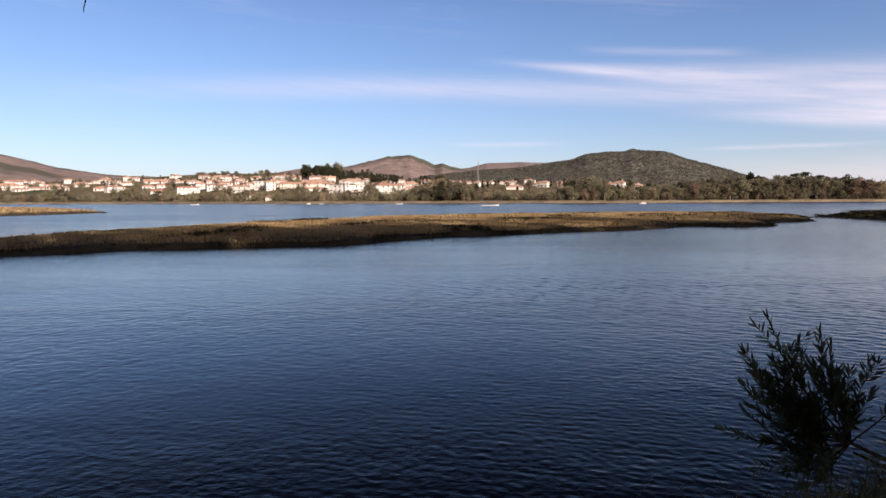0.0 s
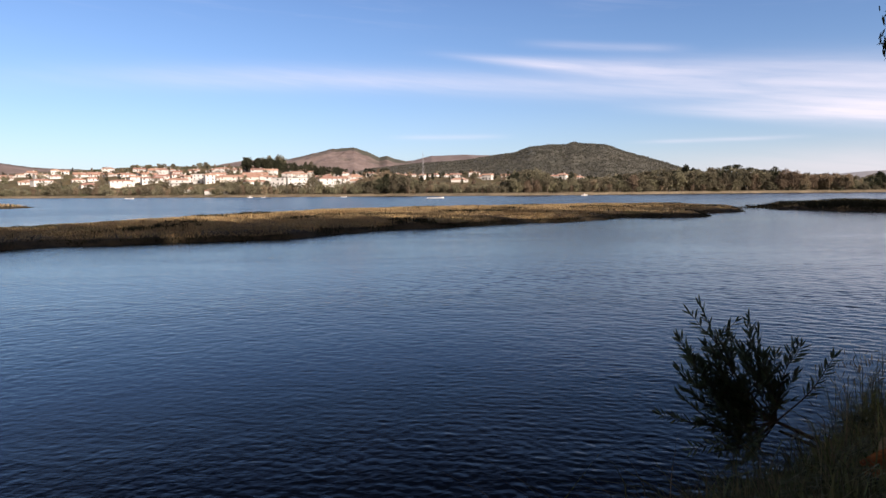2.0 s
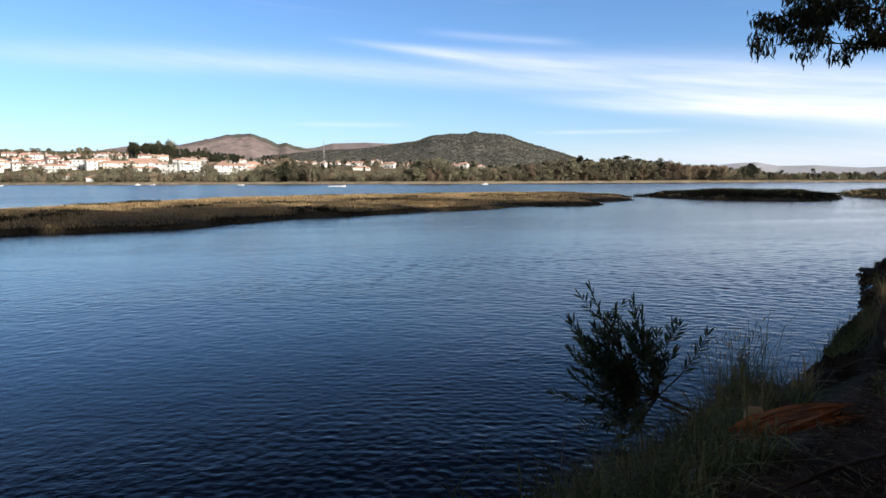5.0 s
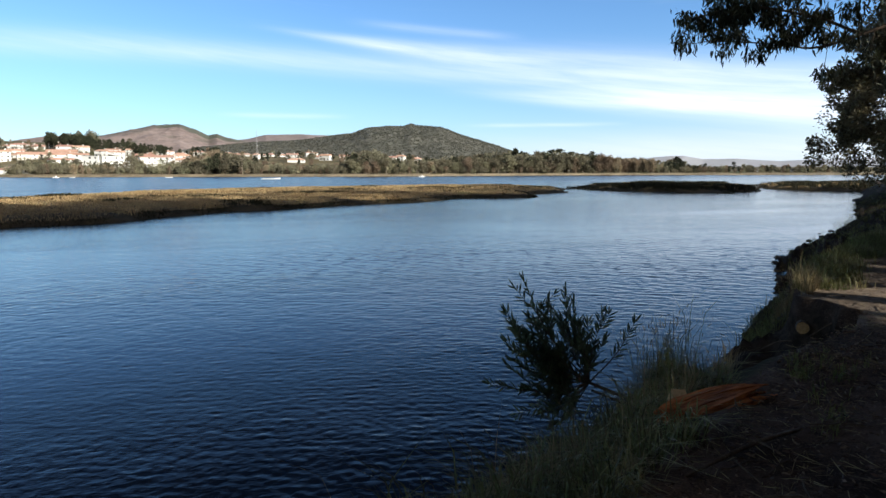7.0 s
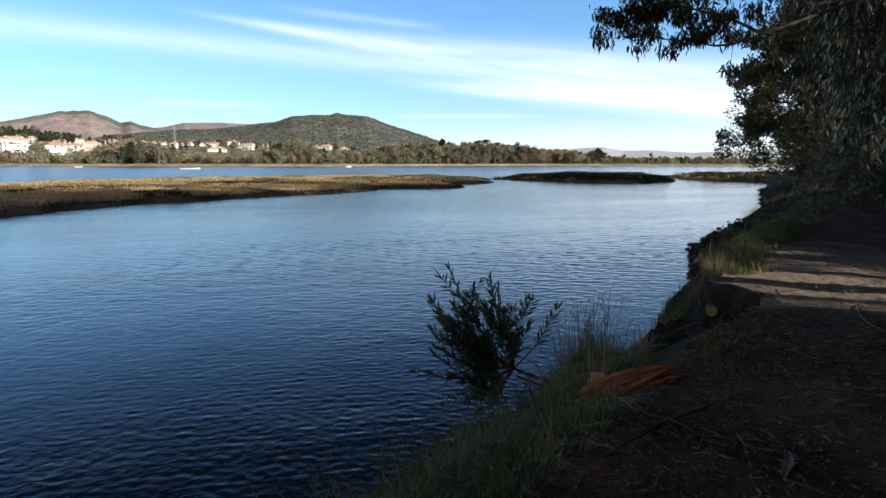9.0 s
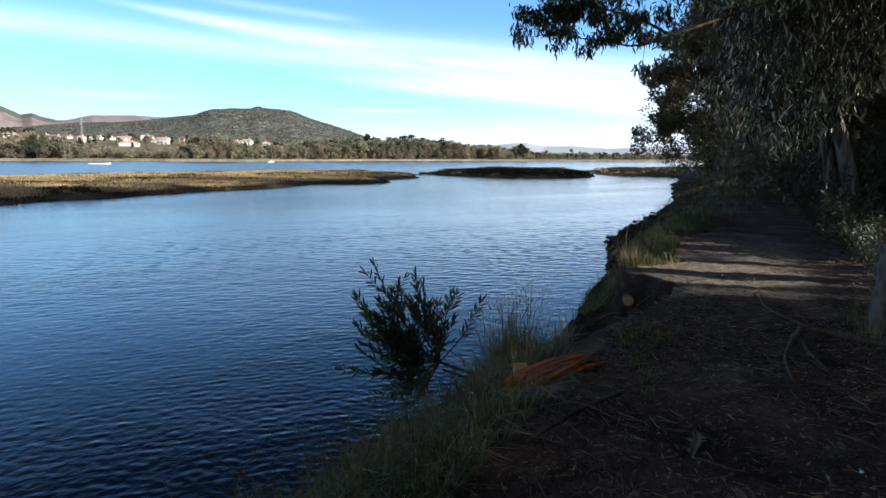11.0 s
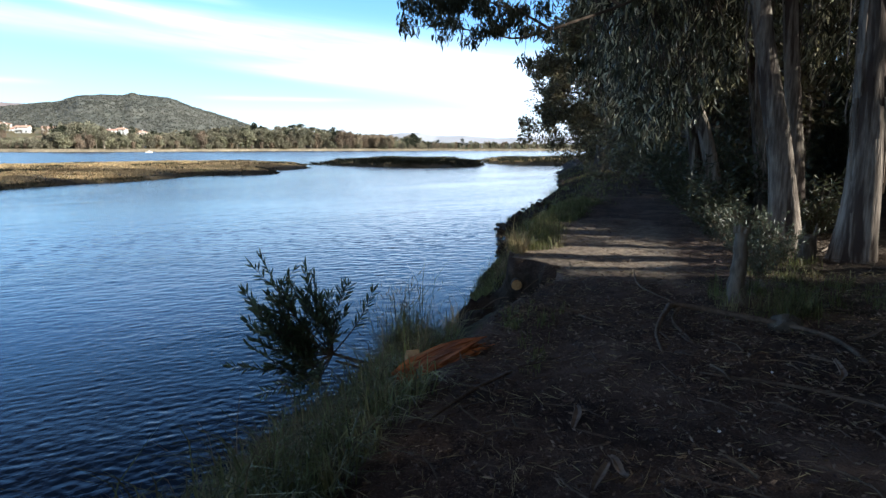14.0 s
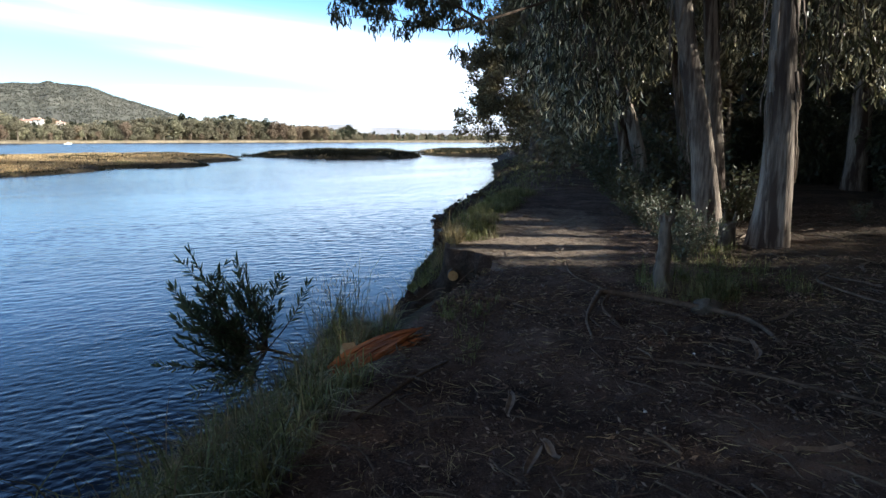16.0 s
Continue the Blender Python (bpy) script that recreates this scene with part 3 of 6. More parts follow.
def river_surface():
    """Wind waves as real relief round the camera's place, on a grid densest in its view, fading to a flat sheet far
    out, where they are too small to tell apart.
    """
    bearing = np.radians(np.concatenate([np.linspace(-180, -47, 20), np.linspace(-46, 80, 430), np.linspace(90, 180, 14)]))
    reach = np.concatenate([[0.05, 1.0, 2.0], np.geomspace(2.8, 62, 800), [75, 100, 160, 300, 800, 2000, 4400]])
    step = np.gradient(reach)
    A, R = np.meshgrid(bearing, reach, indexing="ij")
    X, Y = R * np.sin(A), R * np.cos(A)
    Z = np.zeros_like(X)
    r = np.random.default_rng(77)
    # gusts ruffle the water in long patches
    ruffle = 0.0
    for _ in range(9):
        a, L = r.normal(55, 22), r.uniform(9, 30)
        ruffle = ruffle + np.sin((X * math.cos(radians(a)) - Y * math.sin(radians(a))) * 2 * math.pi / L + r.uniform(0, 6.28))
    ruffle = np.clip(0.9 + ruffle * 0.11, 0.55, 1.3)
    # a rougher lane runs along the bank upstream of the sapling
    S, W = 0.842 * X + 0.54 * Y, -0.54 * X + 0.842 * Y
    lane = np.clip((S - 6) / 8, 0, 1) * np.clip((46 - S) / 12, 0, 1) * np.clip((W - 2.5) / 2, 0, 1) * np.clip((21 - W) / 8, 0, 1)
    ruffle = ruffle * (0.9 + 0.75 * lane)
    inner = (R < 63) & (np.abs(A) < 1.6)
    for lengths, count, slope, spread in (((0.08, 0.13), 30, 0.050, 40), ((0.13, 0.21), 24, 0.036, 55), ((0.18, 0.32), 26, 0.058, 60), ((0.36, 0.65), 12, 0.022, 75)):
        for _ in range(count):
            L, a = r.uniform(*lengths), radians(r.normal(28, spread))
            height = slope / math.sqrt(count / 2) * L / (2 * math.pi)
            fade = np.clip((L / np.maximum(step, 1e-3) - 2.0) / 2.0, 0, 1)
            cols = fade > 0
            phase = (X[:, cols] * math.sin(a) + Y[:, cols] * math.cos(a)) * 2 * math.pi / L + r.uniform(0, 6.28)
            if L > 0.17 and lengths[0] > 0.15:          # the longer waves grow with distance from the camera's place, to suit its view
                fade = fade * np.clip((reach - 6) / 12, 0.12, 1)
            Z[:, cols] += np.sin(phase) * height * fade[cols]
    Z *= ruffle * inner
    return sheet("water", X, Y, Z)


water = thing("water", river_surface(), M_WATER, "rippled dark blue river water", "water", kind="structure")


# ---------------------------------------------------------------- islands
def inside_distance(x, y, outline):
    """Signed distance to a closed outline, positive inside."""
    p = np.stack([x.ravel(), y.ravel()], 1)
    o = np.array(outline, float)
    best, odd = np.full(len(p), 1e9), np.zeros(len(p), bool)
    for a, b in zip(o, np.roll(o, -1, 0)):
        d = b - a
        k = np.clip(((p - a) @ d) / (d @ d), 0, 1)
        best = np.minimum(best, np.linalg.norm(p - a - k[:, None] * d, axis=1))
        odd ^= ((a[1] > p[:, 1]) != (b[1] > p[:, 1])) & (p[:, 0] < a[0] + (p[:, 1] - a[1]) / (b[1] - a[1] + 1e-12) * d[0])
    return np.where(odd, best, -best).reshape(x.shape)


def island(outline, step, height, label, tufts, tall, scrub, seed, ragged=0.0):
    o = np.array(outline, float)
    x, y = np.meshgrid(np.arange(o[:, 0].min() - 4, o[:, 0].max() + 4, step), np.arange(o[:, 1].min() - 4, o[:, 1].max() + 4, step), indexing="ij")
    d = inside_distance(x, y, outline) + wobble(x, y, 0.25, seed) * 0.9 + wobble(x, y, 0.09, seed + 8) * ragged
    z = np.where(d > 0, height * (1 - np.exp(-d * 0.9)), d * 0.3) + wobble(x, y, 0.4, seed + 4) * 0.05 * (d > 0)
    isle = thing("island", sheet("island", x, y, z), M_ISLAND, label, "island", kind="structure")
    r = np.random.default_rng(int(seed * 10))
    n = tufts * 4
    px, py = r.uniform(o[:, 0].min(), o[:, 0].max(), n), r.uniform(o[:, 1].min(), o[:, 1].max(), n)
    keep = r.uniform(0, 1, n) < np.clip(45 / np.hypot(px, py), 0.25, 1) ** 1.5
    px, py = px[keep], py[keep]
    d = inside_distance(px, py, outline) + wobble(px, py, 0.09, seed + 8) * ragged
    ok = d > -0.25
    px, py, d = px[ok][:tufts], py[ok][:tufts], d[ok][:tufts]
    patch = wobble(px, py, 0.18, seed + 2) + wobble(px, py, 0.9, seed + 6) * 0.5
    h = tall * (0.55 + 0.35 * np.clip(patch + 0.5, 0, 1.6)) * r.uniform(0.6, 1.25, len(px)) * np.clip(0.45 + d * 0.35, 0.3, 1)
    foot = np.stack([px, py, height * (1 - np.exp(-np.clip(d, 0, 50) * 0.9)) - 0.05], 1)
    # scrub patches, and an edge band of dark blades that paints the shadow there
    dark = (patch > 0.55 - scrub) | (d < 0.9)
    wide = 0.012 + 0.0006 * np.hypot(px, py)
    thing("marsh_grass", blades("marsh_grass", foot[~dark], h[~dark], 1.3, wide[~dark], int(seed)), M_REED, "dry ochre marsh grass on a low island", "grass", kind="stuff")
    if dark.sum():
        thing("marsh_scrub", blades("marsh_scrub", foot[dark], h[dark] * 1.1, 0.9, wide[dark] * 1.2, int(seed) + 1), M_SCRUBSHADE, "dark low scrub on a marsh island, with painted shade along its edge", "scrub", kind="stuff")
    return isle


island([(-46, 18), (-30, 25.5), (-20, 29.2), (-13.7, 32), (-8.6, 34.4), (-5.4, 35.1), (-1.2, 40.9), (4.5, 44.4), (9.3, 48.6), (14.8, 50), (20.4, 55.4), (28, 57), (33, 63), (39, 67.3), (45, 80),
        (46, 100), (30, 99), (10, 94), (-6, 83), (-16, 69), (-22, 55), (-25, 46), (-27, 36), (-48, 30)], 0.8, 0.42, "long low marsh island with dry grass", 140000, 0.34, -0.02, 3.0, 2.2)
island([(47.5, 82), (47.0, 72), (49.4, 66), (54.3, 57.3), (60, 60), (68, 68.3), (82, 92), (70, 99), (55, 88)], 1.0, 0.45, "low dark marsh island", 26000, 0.7, 0.75, 5.0, 4.0)
island([(74.6, 75.2), (71.8, 64), (71.4, 56.4), (95, 52), (130, 70), (110, 92), (90, 88)], 1.2, 0.45, "low dark marsh island", 26000, 0.7, 0.75, 7.0, 4.0)
island([(-72, 104.6), (-70, 111.6), (-67.6, 129.4), (-108, 180), (-140, 203), (-150, 150), (-100, 95)], 2.0, 0.45, "low ochre marsh island", 20000, 0.8, -0.3, 9.0)

# ---------------------------------------------------------------- village across the river
HOUSES_A = [(-34.15, 961, 14.0, 1, 'w'), (-33.27, 1065, 35.3, 1, 'w'), (-32.39, 975, 8.7, 2, 'w'), (-31.87, 802, 25.2, 1, 'w'), (-31.13, 875, 16.5, 1, 'w'), (-30.19, 937, 8.6, 2, 'r'), (-29.25, 896, 17.2, 1, 'w'), (-28.08, 902, 14.0, 1, 'r'), (-27.00, 688, 15.1, 2, 'w'), (-27.99, 725, 10.2, 1, 'w'), (-26.78, 856, 13.5, 1, 'r'), (-25.48, 872, 8.3, 2, 'w'), (-24.59, 702, 10.1, 1, 'r'), (-24.32, 815, 14.4, 1, 'w'), (-23.40, 797, 6.4, 1, 'w'), (-22.46, 776, 10.1, 1, 'r'), (-21.38, 767, 13.8, 1, 'w'), (-23.77, 608, 14.7, 1, 'r'), (-21.58, 596, 16.6, 2, 'w'), (-20.61, 640, 9.5, 2, 'w')]
HOUSES_B = [(-20.02, 752, 10.0, 1, 'r'), (-19.28, 603, 17.1, 2, 'w'), (-18.58, 745, 8.7, 2, 'w'), (-17.45, 717, 12.1, 1, 'r'), (-17.79, 590, 10.9, 1, 'p'), (-16.54, 587, 10.9, 2, 'p'), (-15.71, 563, 8.6, 3, 'w'), (-15.01, 549, 6.5, 3, 'w'), (-16.43, 478, 12.1, 1, 'w'), (-14.37, 443, 13.6, 1, 'w'), (-16.01, 764, 6.5, 1, 'w'), (-14.89, 740, 7.6, 1, 'r'), (-13.95, 717, 12.3, 2, 'w'), (-13.24, 732, 8.8, 1, 'w'), (-12.67, 732, 6.3, 1, 'r'), (-12.64, 550, 26.5, 2, 'p'), (-11.29, 589, 18.3, 2, 'p'), (-9.26, 477, 9.1, 3, 'w'), (-10.03, 546, 8.5, 2, 'w'), (-7.57, 607, 10.6, 2, 'r')]
HOUSES_C = [(-7.78, 477, 15.9, 3, 'w'), (-5.59, 570, 12.0, 2, 'w'), (-4.70, 480, 19.4, 3, 'w'), (-3.69, 660, 10.5, 1, 'r'), (-2.54, 521, 12.9, 2, 'w'), (-4.29, 755, 5.0, 2, 'w'), (-1.48, 753, 9.3, 2, 'w'), (-0.78, 803, 7.1, 1, 'r'), (1.43, 766, 8.1, 1, 'w'), (2.23, 762, 6.7, 1, 'r'), (3.09, 666, 5.0, 2, 'w'), (3.74, 761, 9.4, 1, 'w'), (4.24, 760, 6.7, 1, 'r'), (5.14, 756, 5.3, 1, 'w'), (8.90, 635, 8.9, 2, 'w'), (8.06, 697, 5.0, 1, 'r'), (10.51, 615, 8.5, 2, 'p'), (14.35, 591, 13.1, 2, 'w'), (15.42, 646, 7.7, 2, 'w'), (16.82, 692, 7.0, 1, 'w')]
HOUSES_D = [(43.55, 628, 5.0, 1, 'w'), (45.24, 560, 6.0, 1, 'w'), (47.78, 575, 4.5, 1, 'w'), (49.32, 590, 4.5, 1, 'w')]
WALLS = {"w": (M_WHITE, "white"), "r": (M_WHITE, "white"), "p": (M_PEACH, "peach")}


def house(bearing, distance, width, storeys, coat, seed):
    r = random.Random(seed)
    width *= 1.12
    long_front = width > 20
    deep = r.uniform(6.5, 8.5) if not long_front else 9.0
    tall = 2.55 * storeys + (0.4 if coat == "r" else 0.0)
    x, y, _ = polar(bearing, distance)
    ob = thing("house", None, None, f"{WALLS[coat][1]} {'long ' if long_front else ''}{['', 'single-storey', 'two-storey', 'three-storey'][storeys]} house with a {'flat' if (storeys == 3 and seed % 3) or bearing > 40 else 'terracotta tiled'} roof", "house", "village houses")
    ob.matrix_world = pose(x, y, float(far_z(x, y)) - 0.3, 0, 0, -bearing + r.uniform(-30, 30))
    # the front looks to the river, towards -y of the house
    hw, hd = width / 2, deep / 2
    body = Shape().box(-hw, hw, -hd, hd, -2.0, tall)
    if storeys > 1 and r.random() < 0.6:
        body.box(-hw * 0.75, hw * 0.35, -hd - 1.3, -hd + 0.01, 2.7, 2.95)
        body.box(-hw * 0.75, hw * 0.35, -hd - 1.3, -hd - 1.2, 2.95, 3.7)
    part("wall", body.mesh("wall"), WALLS[coat][0], ob)
    roof = Shape()
    if (storeys == 3 and seed % 3) or bearing > 40:
        roof.box(-hw - 0.2, hw + 0.2, -hd - 0.2, hd + 0.2, tall, tall + 0.35)
        part("roof", roof.mesh("roof"), M_GREYWALL, ob, "flat grey roof slab")
    else:
        e, rise = 0.45, deep * r.uniform(0.13, 0.20)
        hip = hw * 0.45 if r.random() < 0.5 else -e
        b = [(-hw - e, -hd - e, tall - 0.1), (hw + e, -hd - e, tall - 0.1), (hw + e, hd + e, tall - 0.1), (-hw - e, hd + e, tall - 0.1), (-hw + hip, 0, tall + rise), (hw - hip, 0, tall + rise)]
        roof.v += [Vector(p) for p in b] + [Vector(p) + Vector((0, 0, -0.25)) for p in b[:4]]
        roof.f += [(0, 1, 5, 4), (2, 3, 4, 5), (1, 2, 5), (3, 0, 4), (6, 7, 1, 0), (7, 8, 2, 1), (8, 9, 3, 2), (9, 6, 0, 3), (9, 8, 7, 6)]
        roof_part = part("roof", roof.mesh("roof"), M_TILE, ob)
        part("chimney", Shape().box(hw * 0.3, hw * 0.3 + 0.7, 0.6, 1.3, tall, tall + rise + 0.9).mesh("chimney"), M_WHITE, roof_part)
    count = max(2, min(7, int(width / 3.2)))
    door_at = r.randrange(count)
    for floor_no in range(storeys):
        for k in range(count):
            cx = -hw + (k + 0.5) * width / count + r.uniform(-0.2, 0.2)
            z0 = floor_no * 2.55 + 0.9
            if floor_no == 0 and k == door_at:
                part("door", Shape().box(cx - 0.5, cx + 0.5, -hd - 0.06, -hd + 0.1, 0.25, 2.35).mesh("door"), M_BARKDARK, ob)
                continue
            if r.random() < 0.3:
                continue
            ww = r.choice((0.35, 0.45, 0.6))
            part("window", Shape().box(cx - ww, cx + ww, -hd - 0.06, -hd + 0.1, z0, z0 + 1.1).mesh("window"), M_GLASS, ob)
    return ob


for i, row in enumerate(HOUSES_A + HOUSES_B + HOUSES_C + HOUSES_D):
    house(*row, i)
# smaller houses that fill the slope
r = random.Random(77)
taken = [polar(q[0], q[1]) for q in HOUSES_A + HOUSES_B + HOUSES_C + HOUSES_D]
more = 0
while more < 66:
    b = r.uniform(-36, -1) if more < 60 else r.uniform(-1, 9)
    p = polar(b, float(shore_distance(b)) + (r.uniform(170, 440) if b < -18 or b > -1 else r.uniform(110, 420)))
    if min((p - q).length for q in taken) < 14:
        continue
    taken.append(p)
    house(b, p.length, r.uniform(8, 15), r.choice((1, 1, 2, 2)), r.choice("wwwrw"), 100 + more)
    more += 1

# a lattice mast and thin poles among the trees
def mast(bearing, distance, tall, label):
    x, y, _ = polar(bearing, distance)
    ob = thing("radio_mast", None, None, label, "mast")
    ob.matrix_world = pose(x, y, float(far_z(x, y)), 0, 0, 20)
    for a in range(3):
        c, s = math.cos(a * 2.094), math.sin(a * 2.094)
        part("leg", Shape().tube([(c * 1.0, s * 1.0, -0.5), (c * 0.3, s * 0.3, tall)], [0.11, 0.07], 5).mesh("leg"), M_STEEL, ob)
    n = int(tall / 2)
    for k in range(n):
        z = k * 2.0 + 1
        w = 1.0 - 0.7 * z / tall
        ring = [(w * math.cos(a * 2.094), w * math.sin(a * 2.094), z + (a % 2) * 1.2) for a in range(4)]
        part("brace", Shape().tube(ring, [0.05] * 4, 4).mesh("brace"), M_STEEL, ob)
    part("antenna", Shape().tube([(0, 0, tall - 0.3), (0, 0, tall + 2.5)], [0.09, 0.04], 5).mesh("antenna"), M_STEEL, ob)


mast(3.15, 620, 26, "slim grey lattice mast above the trees")
mast(-18.3, 770, 9, "small lattice mast on the hilltop houses")


def utility_pole(bearing, distance, tall):
    x, y, _ = polar(bearing, distance)
    ob = thing("utility_pole", None, None, "slim pale utility pole near the far shore", "pole", "far shore poles")
    ob.matrix_world = pose(x, y, float(far_z(x, y)), 0, 0, 10)
    part("post", Shape().tube([(0, 0, -0.4), (0, 0, tall)], [0.16, 0.1], 6).mesh("post"), M_FARTRUNK, ob)
    part("crossarm", Shape().box(-0.9, 0.9, -0.06, 0.06, tall - 0.7, tall - 0.5).mesh("crossarm"), M_FARTRUNK, ob)


for b, d, h in ((-18.6, 412, 9), (1.9, 372, 9), (12.8, 366, 8), (16.9, 372, 8)):
    utility_pole(b, d, h)


def boat(bearing, distance, length, turn, label, cabin):
    x, y, _ = polar(bearing, distance)
    ob = thing("boat", None, None, label, "boat", "boats on the river")
    ob.matrix_world = pose(x, y, 0, 0, 0, turn)
    s = Shape()
    half, wide, sections = length / 2, length * 0.14, 9
    for i in range(sections):
        k = i / (sections - 1) * 2 - 1
        w = wide * (1 - max(0, k) ** 2.4) * (0.85 if k < -0.95 else 1.0) + 0.03
        sheer = 0.34 + 0.2 * max(0, k) ** 2
        s.v += [Vector((k * half, yy, z)) for yy, z in ((-w, sheer), (-w * 0.8, -0.1), (w * 0.8, -0.1), (w, sheer), (w * 0.86, sheer - 0.02), (w * 0.7, 0.12), (-w * 0.7, 0.12), (-w * 0.86, sheer - 0.02))]
    for i in range(sections - 1):
        for k in range(8):
            a, b = i * 8 + k, i * 8 + (k + 1) % 8
            s.f.append((a, a + 8, b + 8, b))
    s.f += [tuple(range(8)), tuple(reversed(range(8 * (sections - 1), 8 * sections)))]
    part("hull", s.mesh("hull"), M_BOAT, ob)
    for k in (-0.45, 0.1):
        part("thwart", Shape().box(k * half - 0.12, k * half + 0.12, -wide * 0.85, wide * 0.85, 0.3, 0.36).mesh("thwart"), M_CUT, ob)
    if cabin:
        part("cabin", Shape().box(-half * 0.3, half * 0.25, -wide * 0.7, wide * 0.7, 0.1, 0.85).mesh("cabin"), M_BOAT, ob)


boat(4.24, 231, 6.2, 3, "long low white boat afloat on the river", False)
boat(-11.8, 342, 2.6, 30, "small white moored boat", True)
boat(-10.7, 344, 2.4, -20, "small white moored boat", False)
boat(-3.85, 311, 3.0, 8, "small white moored rowing boat", False)
boat(17.3, 299, 3.0, 12, "small white boat with a cabin", True)
boat(-21.1, 352, 4.4, 5, "low grey-white boat by the shore", False)

# ---------------------------------------------------------------- trees across the river
def lobes(r, count, height, spread, low, flat=1.0):
    """Centres and radii of the clumps that make up a crown."""
    c = []
    for _ in range(count):
        z = r.uniform(low, 0.92) * height
        k = math.sin(math.pi * min(1, max(0.12, (z / height - low + 0.12) / (1.08 - low)))) ** 0.6
        a, d = r.uniform(0, 6.283), r.uniform(0, 1) ** 0.5 * spread * k
        c.append((math.cos(a) * d, math.sin(a) * d, z, r.uniform(0.5, 1.0) * spread * 0.5, flat))
    return np.array(c)


def crown_mesh(name, centres, count, size, seed, hang=0.0, slim=0.6):
    r = np.random.default_rng(seed)
    pick = centres[r.integers(0, len(centres), count)]
    d = unit(r.normal(size=(count, 3)))
    base = pick[:, :3] + d * (pick[:, 3:4] * r.uniform(0.45, 1.1, (count, 1))) * np.stack([np.ones(count), np.ones(count), 0.8 * pick[:, 4]], 1)
    way = d + r.normal(0, 0.6, (count, 3)) + np.array([[0, 0, -hang]])
    L = size * r.uniform(0.6, 1.4, count)
    return chips(name, base, way, L, L * slim, seed)


def trunk_mesh(r, height, radius, forks, spread, low):
    s = Shape()
    lean = [(r.uniform(-1, 1) * 0.04 * height * k, r.uniform(-1, 1) * 0.04 * height * k, height * 0.85 * k) for k in (0, 0.3, 0.65, 1.0)]
    lean[0] = (0, 0, -0.4)
    s.tube(lean, [radius * 1.3, radius, radius * 0.6, radius * 0.2], 6)
    for _ in range(forks):
        k = r.uniform(low, 0.8)
        a = r.uniform(0, 6.283)
        p = Vector((0, 0, k * height * 0.85))
        q = p + Vector((math.cos(a) * spread * 0.7, math.sin(a) * spread * 0.7, height * r.uniform(0.1, 0.22)))
        s.tube([p, (p + q) / 2 + Vector((0, 0, 0.15)), q], [radius * 0.4, radius * 0.3, radius * 0.12], 5)
    return s.mesh("trunk")


FAR_KINDS = {
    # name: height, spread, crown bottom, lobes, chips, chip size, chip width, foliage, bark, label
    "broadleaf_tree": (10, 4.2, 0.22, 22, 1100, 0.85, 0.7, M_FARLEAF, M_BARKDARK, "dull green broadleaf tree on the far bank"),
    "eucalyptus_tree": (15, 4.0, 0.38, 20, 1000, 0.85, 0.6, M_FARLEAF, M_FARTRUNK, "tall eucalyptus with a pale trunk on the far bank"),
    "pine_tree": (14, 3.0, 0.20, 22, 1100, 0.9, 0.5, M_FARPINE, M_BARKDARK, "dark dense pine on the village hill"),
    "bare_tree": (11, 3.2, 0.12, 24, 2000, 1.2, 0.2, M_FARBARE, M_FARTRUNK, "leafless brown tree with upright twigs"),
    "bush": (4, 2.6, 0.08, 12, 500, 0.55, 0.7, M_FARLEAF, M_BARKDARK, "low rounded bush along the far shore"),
}
PROTOTYPES = {}


def far_tree(kind, x, y, z, tall, turn, variant):
    """Places a far tree; the first of each variant is built, the others are its copies."""
    height, spread, low, n, count, size, slim, leaf, bark, label = FAR_KINDS[kind]
    k = tall / height
    m = pose(x, y, z, 0, 0, turn) @ Matrix.Diagonal((k, k, k, 1))
    if (kind, variant) in PROTOTYPES:
        return place_copy(PROTOTYPES[kind, variant], m)
    r = random.Random(hash_of(kind) + variant)
    ob = thing(kind, None, None, label, "bush" if kind == "bush" else "tree", kind.replace("_", " ") + "s on the far bank")
    part("trunk", trunk_mesh(r, height, 0.28 if kind != "bush" else 0.12, 5, spread, max(low, 0.25)), bark, ob)
    part("crown", crown_mesh("crown", lobes(r, n, height, spread, low), count, size, variant + 5, -0.5 if kind == "bare_tree" else 0.0, slim), leaf, ob)
    PROTOTYPES[kind, variant] = ob
    ob.matrix_basis = m
    return ob


def hash_of(text):
    return sum(ord(c) * (i + 1) for i, c in enumerate(text))


def plant(kind, bearing, inland, tall, r):
    d = float(shore_distance(bearing)) + inland
    x, y, _ = polar(bearing, d)
    far_tree(kind, x, y, float(far_z(x, y)) - 0.1, tall, r.uniform(0, 360), r.randrange(4))


r = random.Random(5)
# shore scrub below the village
b = -37.0
while b < -3:
    plant(r.choice(("bush", "bush", "broadleaf_tree", "bare_tree")), b, r.uniform(14, 62), r.uniform(3.2, 6.2), r)
    b += r.uniform(0.10, 0.26)
for b, i, h in ((-31.2, 60, 13), (-30.5, 55, 11), (-26.2, 30, 9), (-23.9, 16, 8), (-22.8, 30, 8), (-14.0, 40, 7), (-12.9, 40, 8), (-12.0, 38, 8), (-11.2, 42, 9), (-10.4, 45, 8), (-13.5, 36, 7), (-19.4, 40, 6), (-17.0, 50, 7), (-6.0, 50, 8), (-6.6, 60, 9)):
    plant("broadleaf_tree", b, i, h, r)
# gardens between the houses
for _ in range(230):
    plant(r.choice(("broadleaf_tree", "bare_tree", "bush", "bush", "pine_tree")), r.uniform(-36, -2), r.uniform(60, 470), r.uniform(3, 6.5), r)
